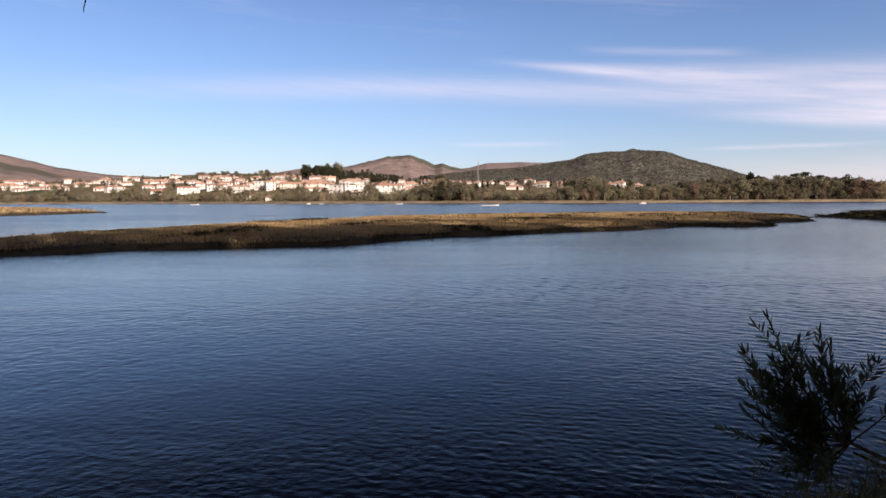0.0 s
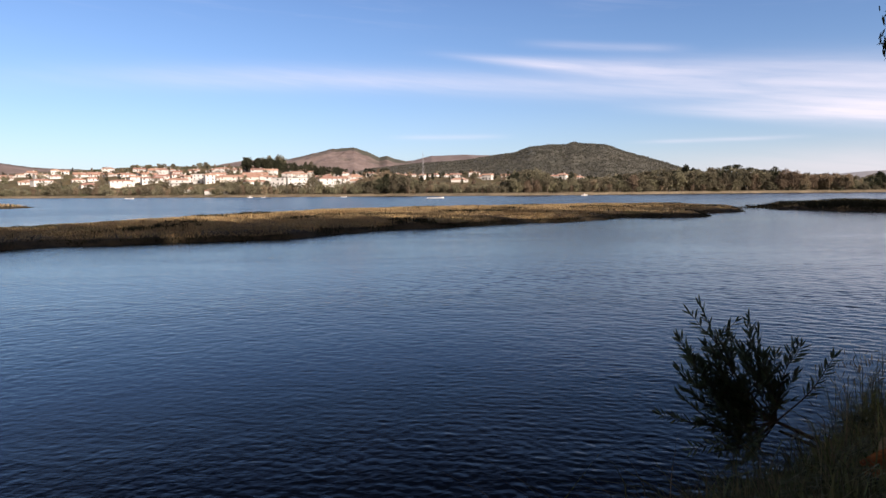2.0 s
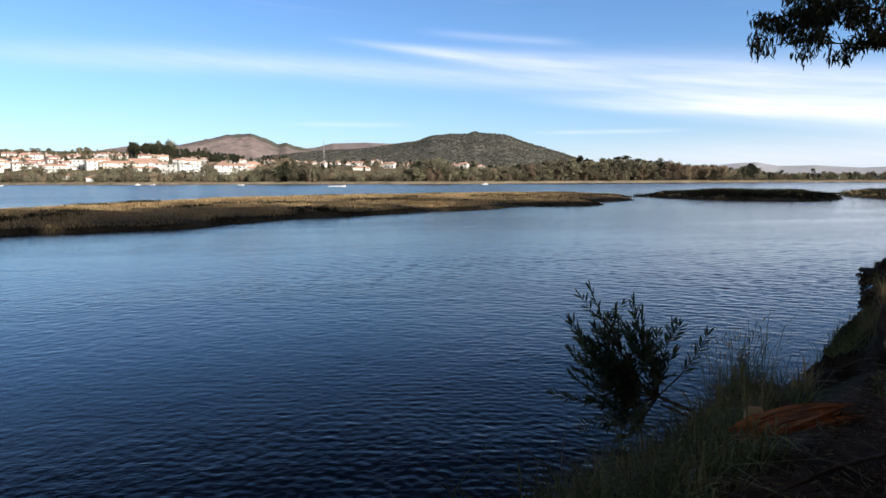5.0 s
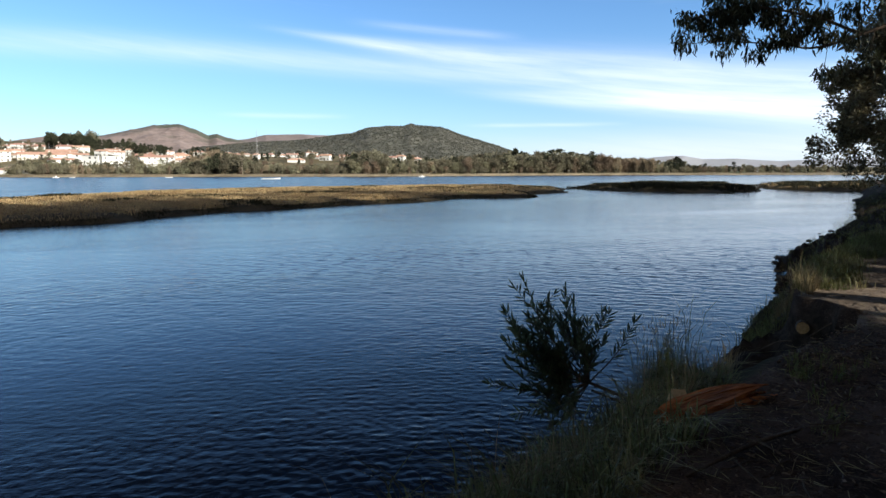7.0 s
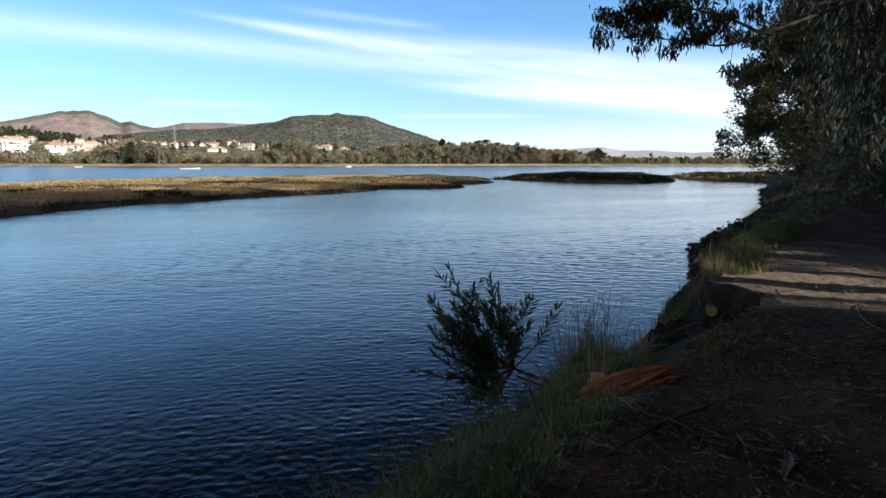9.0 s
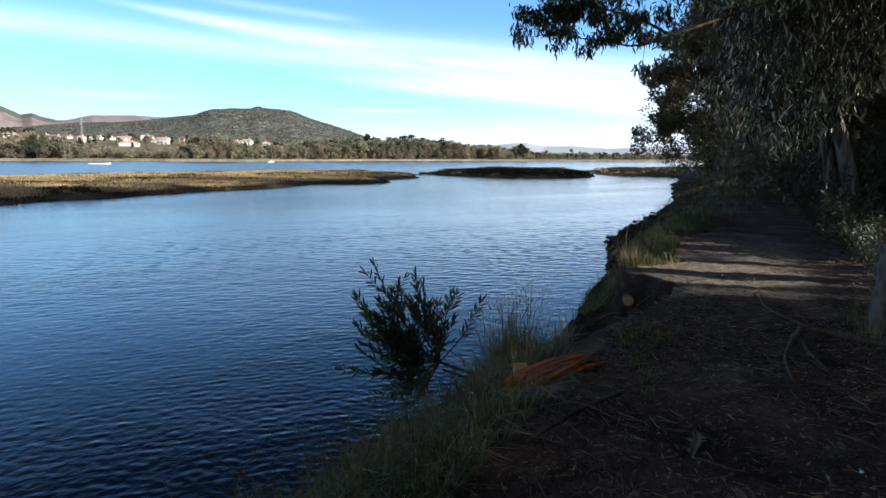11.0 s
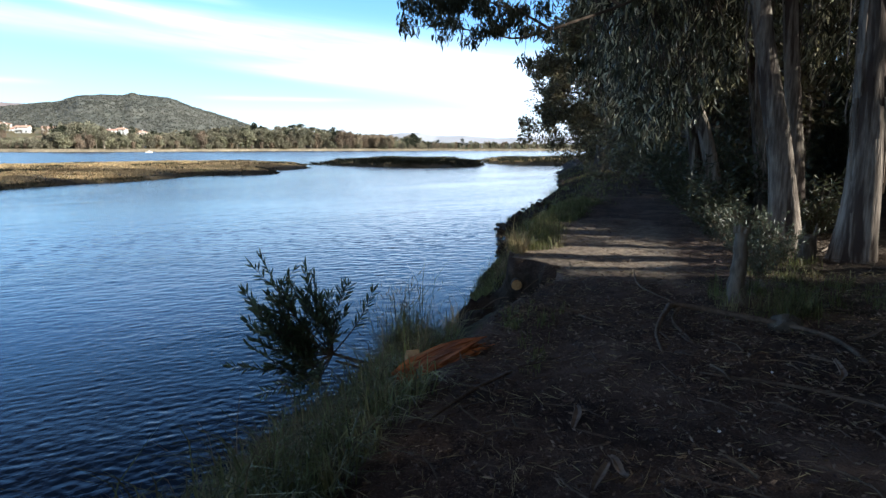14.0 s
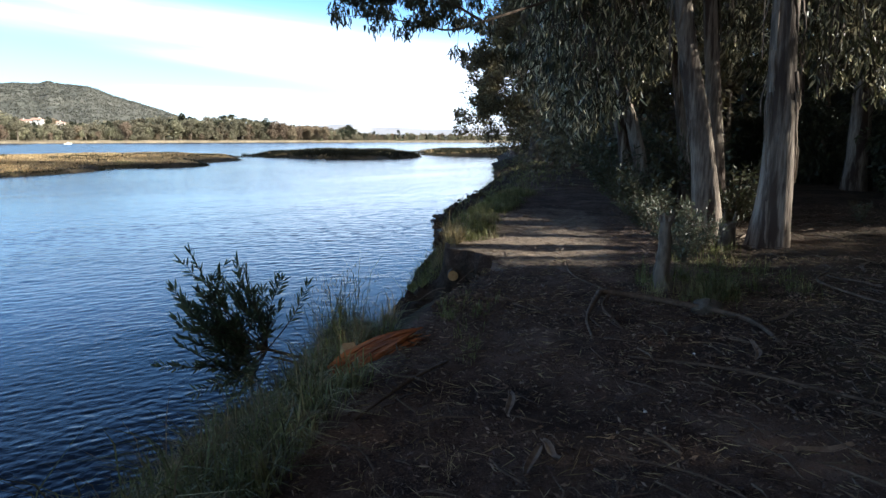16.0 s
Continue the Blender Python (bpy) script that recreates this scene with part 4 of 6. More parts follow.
# the pine wood on the village hill
for _ in range(60):
    plant("pine_tree", r.uniform(-12.4, -8.8), r.uniform(330, 400), r.uniform(11, 16), r)
for _ in range(40):
    plant("pine_tree", r.uniform(-9, -4.2), r.uniform(250, 420), r.uniform(8, 13), r)
for _ in range(24):
    plant("pine_tree", r.uniform(-4.5, 0.2), r.uniform(330, 430), r.uniform(7, 11), r)
for b, h in ((-10.0, 18), (-9.4, 20), (-9.1, 19), (-6.6, 15), (-10.6, 16)):
    plant("eucalyptus_tree", b, 360, h, r)
for _ in range(30):
    plant("broadleaf_tree", r.uniform(-21, -15), r.uniform(400, 480), r.uniform(4, 7), r)
# the long wood to the right of the village
LINE_B = [-3, -1.7, 0.3, 1.5, 3.3, 6, 8.8, 10, 10.75, 12.2, 14.3, 15.5, 17.4, 21.4, 25.6, 29.1, 30.3, 32.1, 33.6, 37, 38.2, 39, 39.8, 42, 44, 52, 75]
LINE_E = [1.0, 1.4, 1.85, 1.5, 0.95, 0.7, 0.6, 0.9, 1.45, 2.0, 1.75, 1.0, 1.3, 1.55, 1.85, 1.7, 1.55, 1.6, 1.3, 1.05, 0.8, 1.25, 0.7, 0.45, 0.55, 0.45, 0.5]
b = -3.0
while b < 60:
    for row in range(4):
        inland = (r.uniform(14, 26), r.uniform(28, 50), r.uniform(50, 80), r.uniform(80, 120))[row]
        bb = b + r.uniform(-0.2, 0.2)
        d = float(shore_distance(bb)) + inland
        x, y, _ = polar(bb, d)
        tall = 2.5 + d * math.tan(radians(float(np.interp(bb, LINE_B, LINE_E)))) - float(far_z(x, y))
        tall *= r.uniform(0.8, 1.0) if 32.6 < bb < 37.2 else r.uniform(0.72, 1.02) if row else r.uniform(0.5, 0.9)
        if 32.6 < bb < 37.2 and row < 2:
            kind = "bare_tree"
        elif 3.2 < bb < 10:
            kind = r.choice(("bare_tree", "broadleaf_tree", "bush", "bare_tree"))
        elif bb > 38 or bb < 0.5:
            kind = r.choice(("broadleaf_tree", "broadleaf_tree", "pine_tree", "bare_tree"))
        else:
            kind = r.choice(("eucalyptus_tree", "eucalyptus_tree", "broadleaf_tree", "bare_tree") if row == 0 else ("eucalyptus_tree", "broadleaf_tree", "pine_tree"))
        plant(kind, bb, inland, max(3.0, tall), r)
    b += r.uniform(0.32, 0.55) if b < 42 else r.uniform(0.5, 1.0)
for b, i, h in ((39.0, 30, 11.5), (39.3, 34, 10), (41.2, 32, 7), (43.4, 40, 8), (25.6, 60, 17), (32.1, 70, 16)):
    plant("pine_tree", b, i, h, r)
# low scrub behind the shore of the long wood
for _ in range(190):
    plant(r.choice(("bush", "bush", "bare_tree")), r.uniform(-3, 52), r.uniform(10, 40), r.uniform(2.5, 5), r)
# houses stand among trees further back too
for _ in range(60):
    plant(r.choice(("broadleaf_tree", "bare_tree", "pine_tree")), r.uniform(-3, 17), r.uniform(120, 480), r.uniform(5, 9), r)


def umbrella_pine(bearing, inland, tall):
    rr = random.Random(3)
    d = float(shore_distance(bearing)) + inland
    x, y, _ = polar(bearing, d)
    ob = thing("umbrella_pine", None, None, "flat-topped umbrella pine rising over the far wood", "tree")
    ob.matrix_world = pose(x, y, float(far_z(x, y)) - 0.2)
    part("trunk", trunk_mesh(rr, tall, 0.35, 7, 5.0, 0.7), M_BARKDARK, ob)
    c = [(math.cos(a) * q, math.sin(a) * q, tall * rr.uniform(0.86, 0.97), rr.uniform(1.0, 1.8), 0.45) for a, q in ((rr.uniform(0, 6.28), rr.uniform(0, 6.0)) for _ in range(26))]
    part("crown", crown_mesh("crown", np.array(c), 1500, 0.7, 4, 0, 0.5), M_FARPINE, ob)


umbrella_pine(29.0, 70, 17)
umbrella_pine(30.0, 78, 15)

# ---------------------------------------------------------------- eucalyptus wood beside the path
def hanging_leaves(name, tips, per, reach, size, seed, hang=1.1, wide=0.15):
    """Bunches of drooping leaves round twig ends."""
    r = np.random.default_rng(seed)
    tips = np.repeat(np.asarray(tips, float), per, 0)
    n = len(tips)
    base = tips + r.normal(0, 1, (n, 3)) * np.array([[reach, reach, reach * 0.8]])
    way = r.normal(0, 0.42, (n, 3)) + np.array([[0, 0, -hang]])
    L = size * r.uniform(0.6, 1.35, n)
    return leaves(name, base, way, L, L * wide, 0.3, True, seed)


def bent(points, steps):
    """Points along a smooth curve through a few given ones."""
    p = [Vector(q) for q in points]
    p = [p[0] * 2 - p[1]] + p + [p[-1] * 2 - p[-2]]
    out = []
    for i in range(1, len(p) - 2):
        for k in range(steps):
            t = k / steps
            out.append(0.5 * ((2 * p[i]) + (p[i + 1] - p[i - 1]) * t + (2 * p[i - 1] - 5 * p[i] + 4 * p[i + 1] - p[i + 2]) * t * t + (3 * p[i] - p[i - 1] - 3 * p[i + 1] + p[i + 2]) * t ** 3))
    out.append(p[-2])
    return out


def bole(points, radii, flare, seed, sides=26):
    """A trunk with a flared, fluted foot."""
    r = random.Random(seed)
    steps = 7
    line = bent(points, steps)
    rad = np.interp(np.arange(len(line)), np.arange(len(radii)) * steps, radii)
    z0 = line[0].z
    phase = [r.uniform(0, 6.28) for _ in range(3)]

    def squash(i, a):
        h = max(0.0, line[i].z - z0)
        foot = math.exp(-h * 1.5)
        return 1 + flare * foot * (1 + 0.45 * math.cos(3 * a + phase[0]) + 0.25 * math.cos(5 * a + phase[1])) + 0.05 * math.sin(2 * a + phase[2] + h) + 0.16 * noise.noise(Vector((math.cos(a) * 1.6, math.sin(a) * 1.6, h * 0.5 + seed))) + 0.04 * noise.noise(Vector((math.cos(a) * 5, math.sin(a) * 5, h * 0.9 + seed)))

    return Shape().tube(line, list(rad), sides, squash).mesh("trunk", True)


def peels(ob, anchors, seed, length=(0.5, 1.3)):
    """Strips of bark that hang loose from a trunk."""
    r = random.Random(seed)
    for p, a in anchors:
        s = Shape()
        L, w = r.uniform(*length), r.uniform(0.014, 0.045)
        out = Vector((math.cos(a), math.sin(a), 0))
        side = Vector((-math.sin(a), math.cos(a), 0))
        b = len(s.v)
        n = 6
        for k in range(n):
            t = k / (n - 1)
            c = p + out * (0.05 * math.sin(t * 2.2) + r.uniform(-0.015, 0.015)) - Vector((0, 0, L * t)) + side * (0.10 * t * math.sin(a * 3))
            ww = w * (1 - 0.6 * t)
            s.v += [c - side * ww, c + side * ww, c + side * ww * 0.8 + out * 0.012, c - side * ww * 0.8 + out * 0.012]
        for k in range(n - 1):
            q = b + k * 4
            for e in range(4):
                s.f.append((q + e, q + (e + 1) % 4, q + 4 + (e + 1) % 4, q + 4 + e))
        part("loose_bark", s.mesh("loose_bark"), M_PEEL, ob, "peeling strip of brown bark")


def bough(s, start, end, sag, radius, r, twigs, tips):
    """A limb with side twigs; notes where leaves hang."""
    start, end = Vector(start), Vector(end)
    mid = (start + end) / 2 + Vector((r.uniform(-0.2, 0.2), r.uniform(-0.2, 0.2), sag))
    line = bent([start, mid, end], 5)
    s.tube(line, list(np.linspace(radius, radius * 0.22, len(line))), 6)
    for _ in range(twigs):
        k = r.randrange(3, len(line))
        p = line[k]
        q = p + Vector((r.gauss(0, 0.45), r.gauss(0, 0.45), r.uniform(-0.6, 0.25)))
        s.tube([p, (p + q) / 2 + Vector((0, 0, 0.08)), q], [0.012, 0.008, 0.004], 4)
        tips.append(q)
        tips.append((p + q) / 2)
    tips.append(end)


def stand_tree(variant, height, seed):
    """A forest eucalyptus: straight pale stem, limbs in the upper half, drooping foliage."""
    r = random.Random(seed)
    ob = thing("eucalyptus", None, None, "tall eucalyptus with pale stem in the wood", "tree", "eucalyptus wood")
    top = (r.uniform(-0.8, 0.8), r.uniform(-0.8, 0.8), height)
    part("trunk", bole([(0, 0, -0.3), (r.uniform(-0.2, 0.2), r.uniform(-0.2, 0.2), height * 0.35), (top[0] * 0.6, top[1] * 0.6, height * 0.7), top], [0.27, 0.21, 0.13, 0.03], 0.45, seed, 10), M_BARK, ob)
    s, tips = Shape(), []
    for k in range(20):
        z = height * (0.40 + 0.57 * k / 19)
        a = k * 2.4 + r.uniform(-0.4, 0.4)
        d = r.uniform(1.6, 3.3) * (1.15 - 0.55 * z / height)
        p = Vector((top[0] * z / height * 0.9, top[1] * z / height * 0.9, z))
        bough(s, p, p + Vector((math.cos(a) * d, math.sin(a) * d, r.uniform(0.2, 1.3))), 0.35, 0.05, r, 7, tips)
    part("limbwork", s.mesh("limbwork"), M_BARKDARK, ob)
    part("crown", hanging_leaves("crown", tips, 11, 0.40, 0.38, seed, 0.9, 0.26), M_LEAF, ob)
    return ob


def grove_place(s, w):
    return at(s, w, -0.1)


# the wood itself, in loose rows behind the path's edge
r = random.Random(21)
masters = {}
s0 = -58.0
while s0 < 100:
    for row, w0 in enumerate((-4.6, -8.5, -12.5, -17, -22, -28, -34, -40, -47, -25, -31, -37, -53)):
        s1, w1 = s0 + (2.2 if row > 8 else 0.0) + r.uniform(-1.9, 1.9), w0 + r.uniform(-1.4, 1.4)
        # rows past the ninth are unseen, added to shade the walk's start
        if row > 8 and not -8 < s1 < 7:
            continue
        if 5.0 < s1 < 17.5 and w1 > -6.5:
            continue
        if -3 < s1 < 5 and w1 > -3.4:
            continue
        if r.random() < (0.12 if w0 > -30 else 0.05):
            continue
        c = s1 + 0.128 * w1          # where its shadow crosses the path
        if (w0 < -6 and 8.8 < c < 17.0) or (w0 < -6 and 38 < c < 52 and r.random() < 0.75):
            continue
        v = r.randrange(4)
        p = grove_place(s1, w1)
        k = r.uniform(0.8, 1.15) if w0 < -10 else r.uniform(1.0, 1.25)
        m = pose(p.x, p.y, p.z, 0, 0, r.uniform(0, 360)) @ Matrix.Diagonal((k, k, k, 1))
        if v not in masters:
            masters[v] = stand_tree(v, (24, 22, 26, 23.5)[v], 40 + v)
            masters[v].matrix_basis = m
        else:
            place_copy(masters[v], m)
    s0 += 4.4


# the tallest stems stand close together behind the first rows and shade the island's near side
s0 = -12.0
while s0 < 62:
    for w0 in (-10.5, -13.5):
        s1, w1 = s0 + r.uniform(-0.8, 0.8), w0 + r.uniform(-0.8, 0.8)
        if 8.4 < s1 + 0.128 * w1 < 17.0 or 36 < s1 < 54:
            continue
        p = grove_place(s1, w1)
        v = r.randrange(4)
        k = float(np.interp(s1, [-10, 5, 15, 20, 30, 36, 60], [26, 25, 26, 26, 25, 22, 20])) / (24, 22, 26, 23.5)[v] * r.uniform(0.94, 1.02)
        place_copy(masters[v], pose(p.x, p.y, p.z, 0, 0, r.uniform(0, 360)) @ Matrix.Diagonal((k, k, k, 1)))
    s0 += 2.6


# three trees out of view, added to cut back the sun on the path
for c, w1, v, k in ((12.9, -9.0, 1, 1.15), (13.8, -16.5, 0, 1.0), (7.2, -10.0, 2, 1.0)):
    p = grove_place(c - 0.128 * w1, w1)
    place_copy(masters[v], pose(p.x, p.y, p.z, 0, 0, 70 * v) @ Matrix.Diagonal((k, k, k, 1)))


def named_tree(label, points, radii, flare, limbs, tip_spots, per, reach, size, seed, peel, bark=M_BARK):
    """A single tree by the path: trunk, limbs towards given leaf spots, drooping leaves, loose bark."""
    r = random.Random(seed)
    ob = thing("eucalyptus", None, None, label, "tree", "eucalyptus wood")
    part("trunk", bole(points, radii, flare, seed), bark, ob)
    s, tips = Shape(), []
    for a, b in limbs:
        one = Shape()
        bough(one, a, b, 0.4, 0.06, r, 9, tips)
        part("limb", one.mesh("limb"), M_BARKDARK, ob)
    # the high crown, far above the path and out of view, added to shade the island
    head = Vector(points[-1])
    peak = head + Vector((r.uniform(-0.6, 0.6), r.uniform(-0.6, 0.6), 27 - head.z))
    part("upper_trunk", Shape().tube([head - Vector((0, 0, 0.3)), (head + peak) / 2, peak], [radii[-1] * 1.3, radii[-1], 0.02], 8).mesh("upper_trunk", True), bark, ob)
    high, high_tips = Shape(), []
    for k in range(15):
        p = head.lerp(peak, k / 15)
        a = k * 2.4
        bough(high, p, p + Vector((math.cos(a), math.sin(a), 0.4)) * r.uniform(1.6, 3.0), 0.3, 0.05, r, 7, high_tips)
    part("upper_limbwork", high.mesh("upper_limbwork"), M_BARKDARK, ob)
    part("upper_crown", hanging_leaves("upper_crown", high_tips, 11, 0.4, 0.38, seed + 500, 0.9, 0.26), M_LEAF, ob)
    for q in tip_spots:
        root = min(tips, key=lambda p: (Vector(p) - Vector(q)).length) if tips else Vector(points[-1])
        s.tube([root, (Vector(root) + Vector(q)) / 2 + Vector((0, 0, 0.1)), q], [0.014, 0.009, 0.004], 4)
    if len(tip_spots):
        part("twigwork", s.mesh("twigwork"), M_TWIG, ob)
    if tips or len(tip_spots):
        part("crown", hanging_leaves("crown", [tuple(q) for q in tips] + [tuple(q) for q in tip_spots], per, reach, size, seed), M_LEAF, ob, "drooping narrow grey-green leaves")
    if peel:
        line = bent(points, 4)
        spots = []
        for _ in range(peel):
            a = r.uniform(0, 6.283)
            spots.append((line[r.randrange(2, max(3, len(line) * 2 // 3))] + Vector((math.cos(a), math.sin(a), 0)) * radii[1] * 1.02, a))
        peels(ob, spots, seed)
    return ob


def cloud(centre, radii, count, seed, floor_z=-9.0):
    r = np.random.default_rng(seed)
    d = unit(r.normal(size=(count, 3))) * r.uniform(0.25, 1, (count, 1)) ** 0.5
    p = np.array([centre]) + d * np.array([radii])
    return [tuple(q) for q in p if q[2] > floor_z]


GZ = PATH_Z
named_tree("tall eucalyptus with smooth grey-brown bark leaning over the path", [(10.88, 3.75, GZ - 0.3), (10.86, 3.95, 2.3), (10.70, 4.38, 4.7), (10.4, 4.9, 9.0), (10.3, 5.2, 15)], [0.22, 0.178, 0.15, 0.12, 0.06], 0.3,
           [((10.6, 4.5, 5.4), (10.0, 6.6, 5.6)), ((10.5, 4.7, 6.5), (9.4, 6.2, 6.6)), ((10.4, 4.9, 7.5), (11.0, 7.2, 7.6)), ((10.4, 4.9, 8.5), (8.6, 5.6, 8.4)), ((10.5, 4.6, 6.0), (11.8, 6.8, 5.6)), ((10.3, 5.0, 10.0), (9.2, 6.4, 10.2)), ((10.3, 5.0, 11.0), (11.8, 6.0, 11.4)), ((10.6, 4.5, 5.2), (9.2, 5.4, 5.0))],
           cloud((10.7, 5.9, 6.3), (1.9, 1.2, 3.3), 170, 3, 3.2) + cloud((11.9, 6.6, 4.3), (1.6, 1.1, 1.7), 70, 4, 2.6), 34, 0.15, 0.2, 61, 12)
named_tree("slim eucalyptus stem with hanging bark strips", [(12.33, 4.20, GZ - 0.2), (12.35, 4.28, 2.2), (12.24, 4.53, 5.0), (12.0, 4.9, 10), (12.0, 5, 15)], [0.17, 0.15, 0.13, 0.09, 0.04], 0.3,
           [((12.2, 4.6, 6), (13.4, 5.8, 6.2)), ((12.1, 4.8, 8), (13.4, 4.0, 8.4)), ((12.0, 4.9, 9.5), (11, 4.0, 9.8))], cloud((12.9, 5.2, 6.2), (1.5, 1.4, 2.4), 90, 6, 3.3), 26, 0.2, 0.175, 62, 12)
stout = named_tree("stout eucalyptus with a flared foot beside the path", [(10.35, 2.68, GZ - 0.3), (10.38, 2.66, 2.2), (10.42, 2.76, 4.5), (10.6, 2.9, 9), (10.5, 3.2, 16)], [0.24, 0.205, 0.185, 0.14, 0.06], 0.5,
           [((10.5, 2.8, 6), (12.4, 2.0, 5.8)), ((10.5, 2.8, 7), (12.4, 2.2, 6.8)), ((10.6, 2.9, 8), (10.0, 1.2, 8.2)), ((10.6, 2.9, 9), (9.0, 3.4, 9.6)), ((10.6, 2.9, 10), (11.9, 3.6, 10.4))],
           cloud((13.0, 2.4, 5.2), (1.5, 1.0, 2.0), 85, 8, 3.2) + cloud((13.6, 3.6, 5.2), (1.6, 1.2, 1.8), 85, 9, 3.4) + cloud((14.2, 1.8, 4.9), (1.6, 1.2, 1.8), 85, 19, 3.0), 34, 0.15, 0.2, 63, 14)
peels(stout, [(Vector((10.41 + math.cos(a) * 0.2, 2.72 + math.sin(a) * 0.2, z)), a) for a, z in ((-1.1, 3.75), (-1.25, 3.5), (-1.4, 3.9), (-1.55, 3.3), (-1.8, 3.45), (-2.1, 3.1), (-2.25, 2.7), (-1.35, 2.9), (2.2, 3.4), (2.45, 3.1))], 163, (0.35, 0.85))
named_tree("thin eucalyptus behind the shrubs", [(16.07, 6.18, GZ - 0.2), (15.95, 6.4, 3), (15.68, 6.7, 5.8), (15.5, 7, 11), (15.4, 7, 15)], [0.22, 0.19, 0.16, 0.1, 0.04], 0.35,
           [((15.6, 6.8, 6.5), (14.4, 7.6, 6.2)), ((15.5, 7, 8.5), (16.8, 8, 8.8)), ((15.5, 7, 10), (14.2, 6.4, 10.3))], cloud((14.6, 7.6, 5.6), (1.7, 1.5, 2.6), 80, 10, 2.9), 34, 0.16, 0.19, 64, 14)
named_tree("thin leaning eucalyptus by the shrubs", [(14.6, 6.6, GZ - 0.2), (14.4, 6.9, 2.6), (14.0, 7.4, 4.6), (13.6, 8.0, 9), (13.6, 8, 13)], [0.16, 0.14, 0.12, 0.08, 0.03], 0.3,
           [((14, 7.4, 5), (13.0, 8.6, 4.6)), ((13.8, 7.8, 7), (14.8, 9, 7.2)), ((13.7, 7.9, 8), (12.4, 8.2, 8.4))], cloud((13.2, 8.6, 5.2), (1.7, 1.3, 2.6), 85, 11, 3.0), 34, 0.16, 0.185, 65, 12)
named_tree("pair of pale eucalyptus stems by the shrubs", [(15.2, 7.35, GZ - 0.2), (15.1, 7.6, 2.6), (14.9, 8.0, 5.0), (14.8, 8.4, 10), (14.8, 8.4, 13)], [0.15, 0.13, 0.11, 0.07, 0.03], 0.3, [((14.9, 8.1, 6), (15.8, 9.2, 6))], cloud((15.2, 9.0, 5.4), (1.6, 1.2, 2.4), 90, 12, 3.0), 24, 0.22, 0.19, 66, 8)
named_tree("pale eucalyptus stem in the shade", [(18.9, 9.2, GZ - 0.2), (18.8, 9.4, 3), (18.6, 9.8, 6), (18.5, 10, 12)], [0.2, 0.17, 0.13, 0.05], 0.3, [((18.6, 9.8, 6), (17.4, 10.8, 5.8)), ((18.6, 9.9, 8), (19.6, 11, 8.4))], cloud((17.8, 10.8, 5.4), (1.8, 1.4, 2.6), 120, 13, 2.8), 24, 0.24, 0.2, 67, 6)

# the long branch that reaches out over the water
reach = thing("eucalyptus_branch", None, None, "slender eucalyptus branch reaching out over the water", "branch")
r = random.Random(8)
s, tips = Shape(), []
line = bent([(10.35, 5.0, 5.6), (9.0, 5.35, 4.75), (7.64, 5.65, 4.22), (6.95, 6.0, 3.98), (6.55, 6.2, 4.03), (5.95, 6.7, 4.12)], 6)
s.tube(line, list(np.linspace(0.028, 0.006, len(line))), 7)
fork = bent([line[14], (7.0, 6.1, 4.35), (6.4, 6.6, 4.55), (5.9, 6.95, 4.45)], 6)
s.tube(fork, list(np.linspace(0.022, 0.006, len(fork))), 6)
fork2 = bent([line[8], (8.0, 5.9, 4.9), (7.2, 6.4, 4.95), (6.5, 6.9, 4.85)], 6)
s.tube(fork2, list(np.linspace(0.025, 0.006, len(fork2))), 6)
for path_line, first_k, n in ((line, 22, 13), (fork, 3, 44), (fork2, 4, 46)):
    for _ in range(n):
        p = path_line[r.randrange(first_k, len(path_line))]
        q = p + Vector((r.gauss(0, 0.14), r.gauss(0, 0.14), r.uniform(-0.16, 0.16)))
        s.tube([p, (p + q) / 2, q], [0.006, 0.005, 0.003], 4)
        tips.append(q)
for k in (13, 17, 10):
    p = line[k]
    q = p + Vector((r.gauss(0, 0.04), r.gauss(0, 0.04), -0.28))
    s.tube([p, (p + q) / 2, q], [0.004, 0.003, 0.002], 4)
    tips.append(q)
for start, end in ((line[10], (8.15, 5.78, 3.78)), (line[6], (9.0, 5.72, 3.70))):
    end = Vector(end)
    s.tube([start, (start + end) / 2 + Vector((0.03, 0.02, 0)), end], [0.003, 0.002, 0.0015], 4)
    tips += [end, end + Vector((0.04, 0.03, -0.02))]
part("bough", s.mesh("bough"), M_TWIG, reach)
# darker leaf colour than the tree's own crown paints the branch in silhouette
part("foliage", hanging_leaves("foliage", tips, 85, 0.06, 0.10, 5, 1.0, 0.19), M_LEAFDARK, reach)


# a bare twig that hangs from a bough high over the walk's start
twig = thing("hanging_twig", None, None, "thin leafless twig hanging from an overhead eucalyptus bough", "twig")
part("bough", Shape().tube(bent([tuple(at(-4.2, -5.0, 7.6)), (-2.3, -2.0, 7.4), (-2.5, 2.5, 5.5), (-2.38, 4.4, 3.94)], 6), list(np.linspace(0.07, 0.005, 19)), 7).mesh("bough", True), M_BARKDARK, twig)
part("tip", Shape().tube(bent([(-2.38, 4.4, 3.95), (-2.38, 4.4, 3.84), (-2.39, 4.39, 3.78), (-2.39, 4.39, 3.75)], 4), list(np.linspace(0.005, 0.0025, 13)), 5).mesh("tip"), M_TWIG, twig)

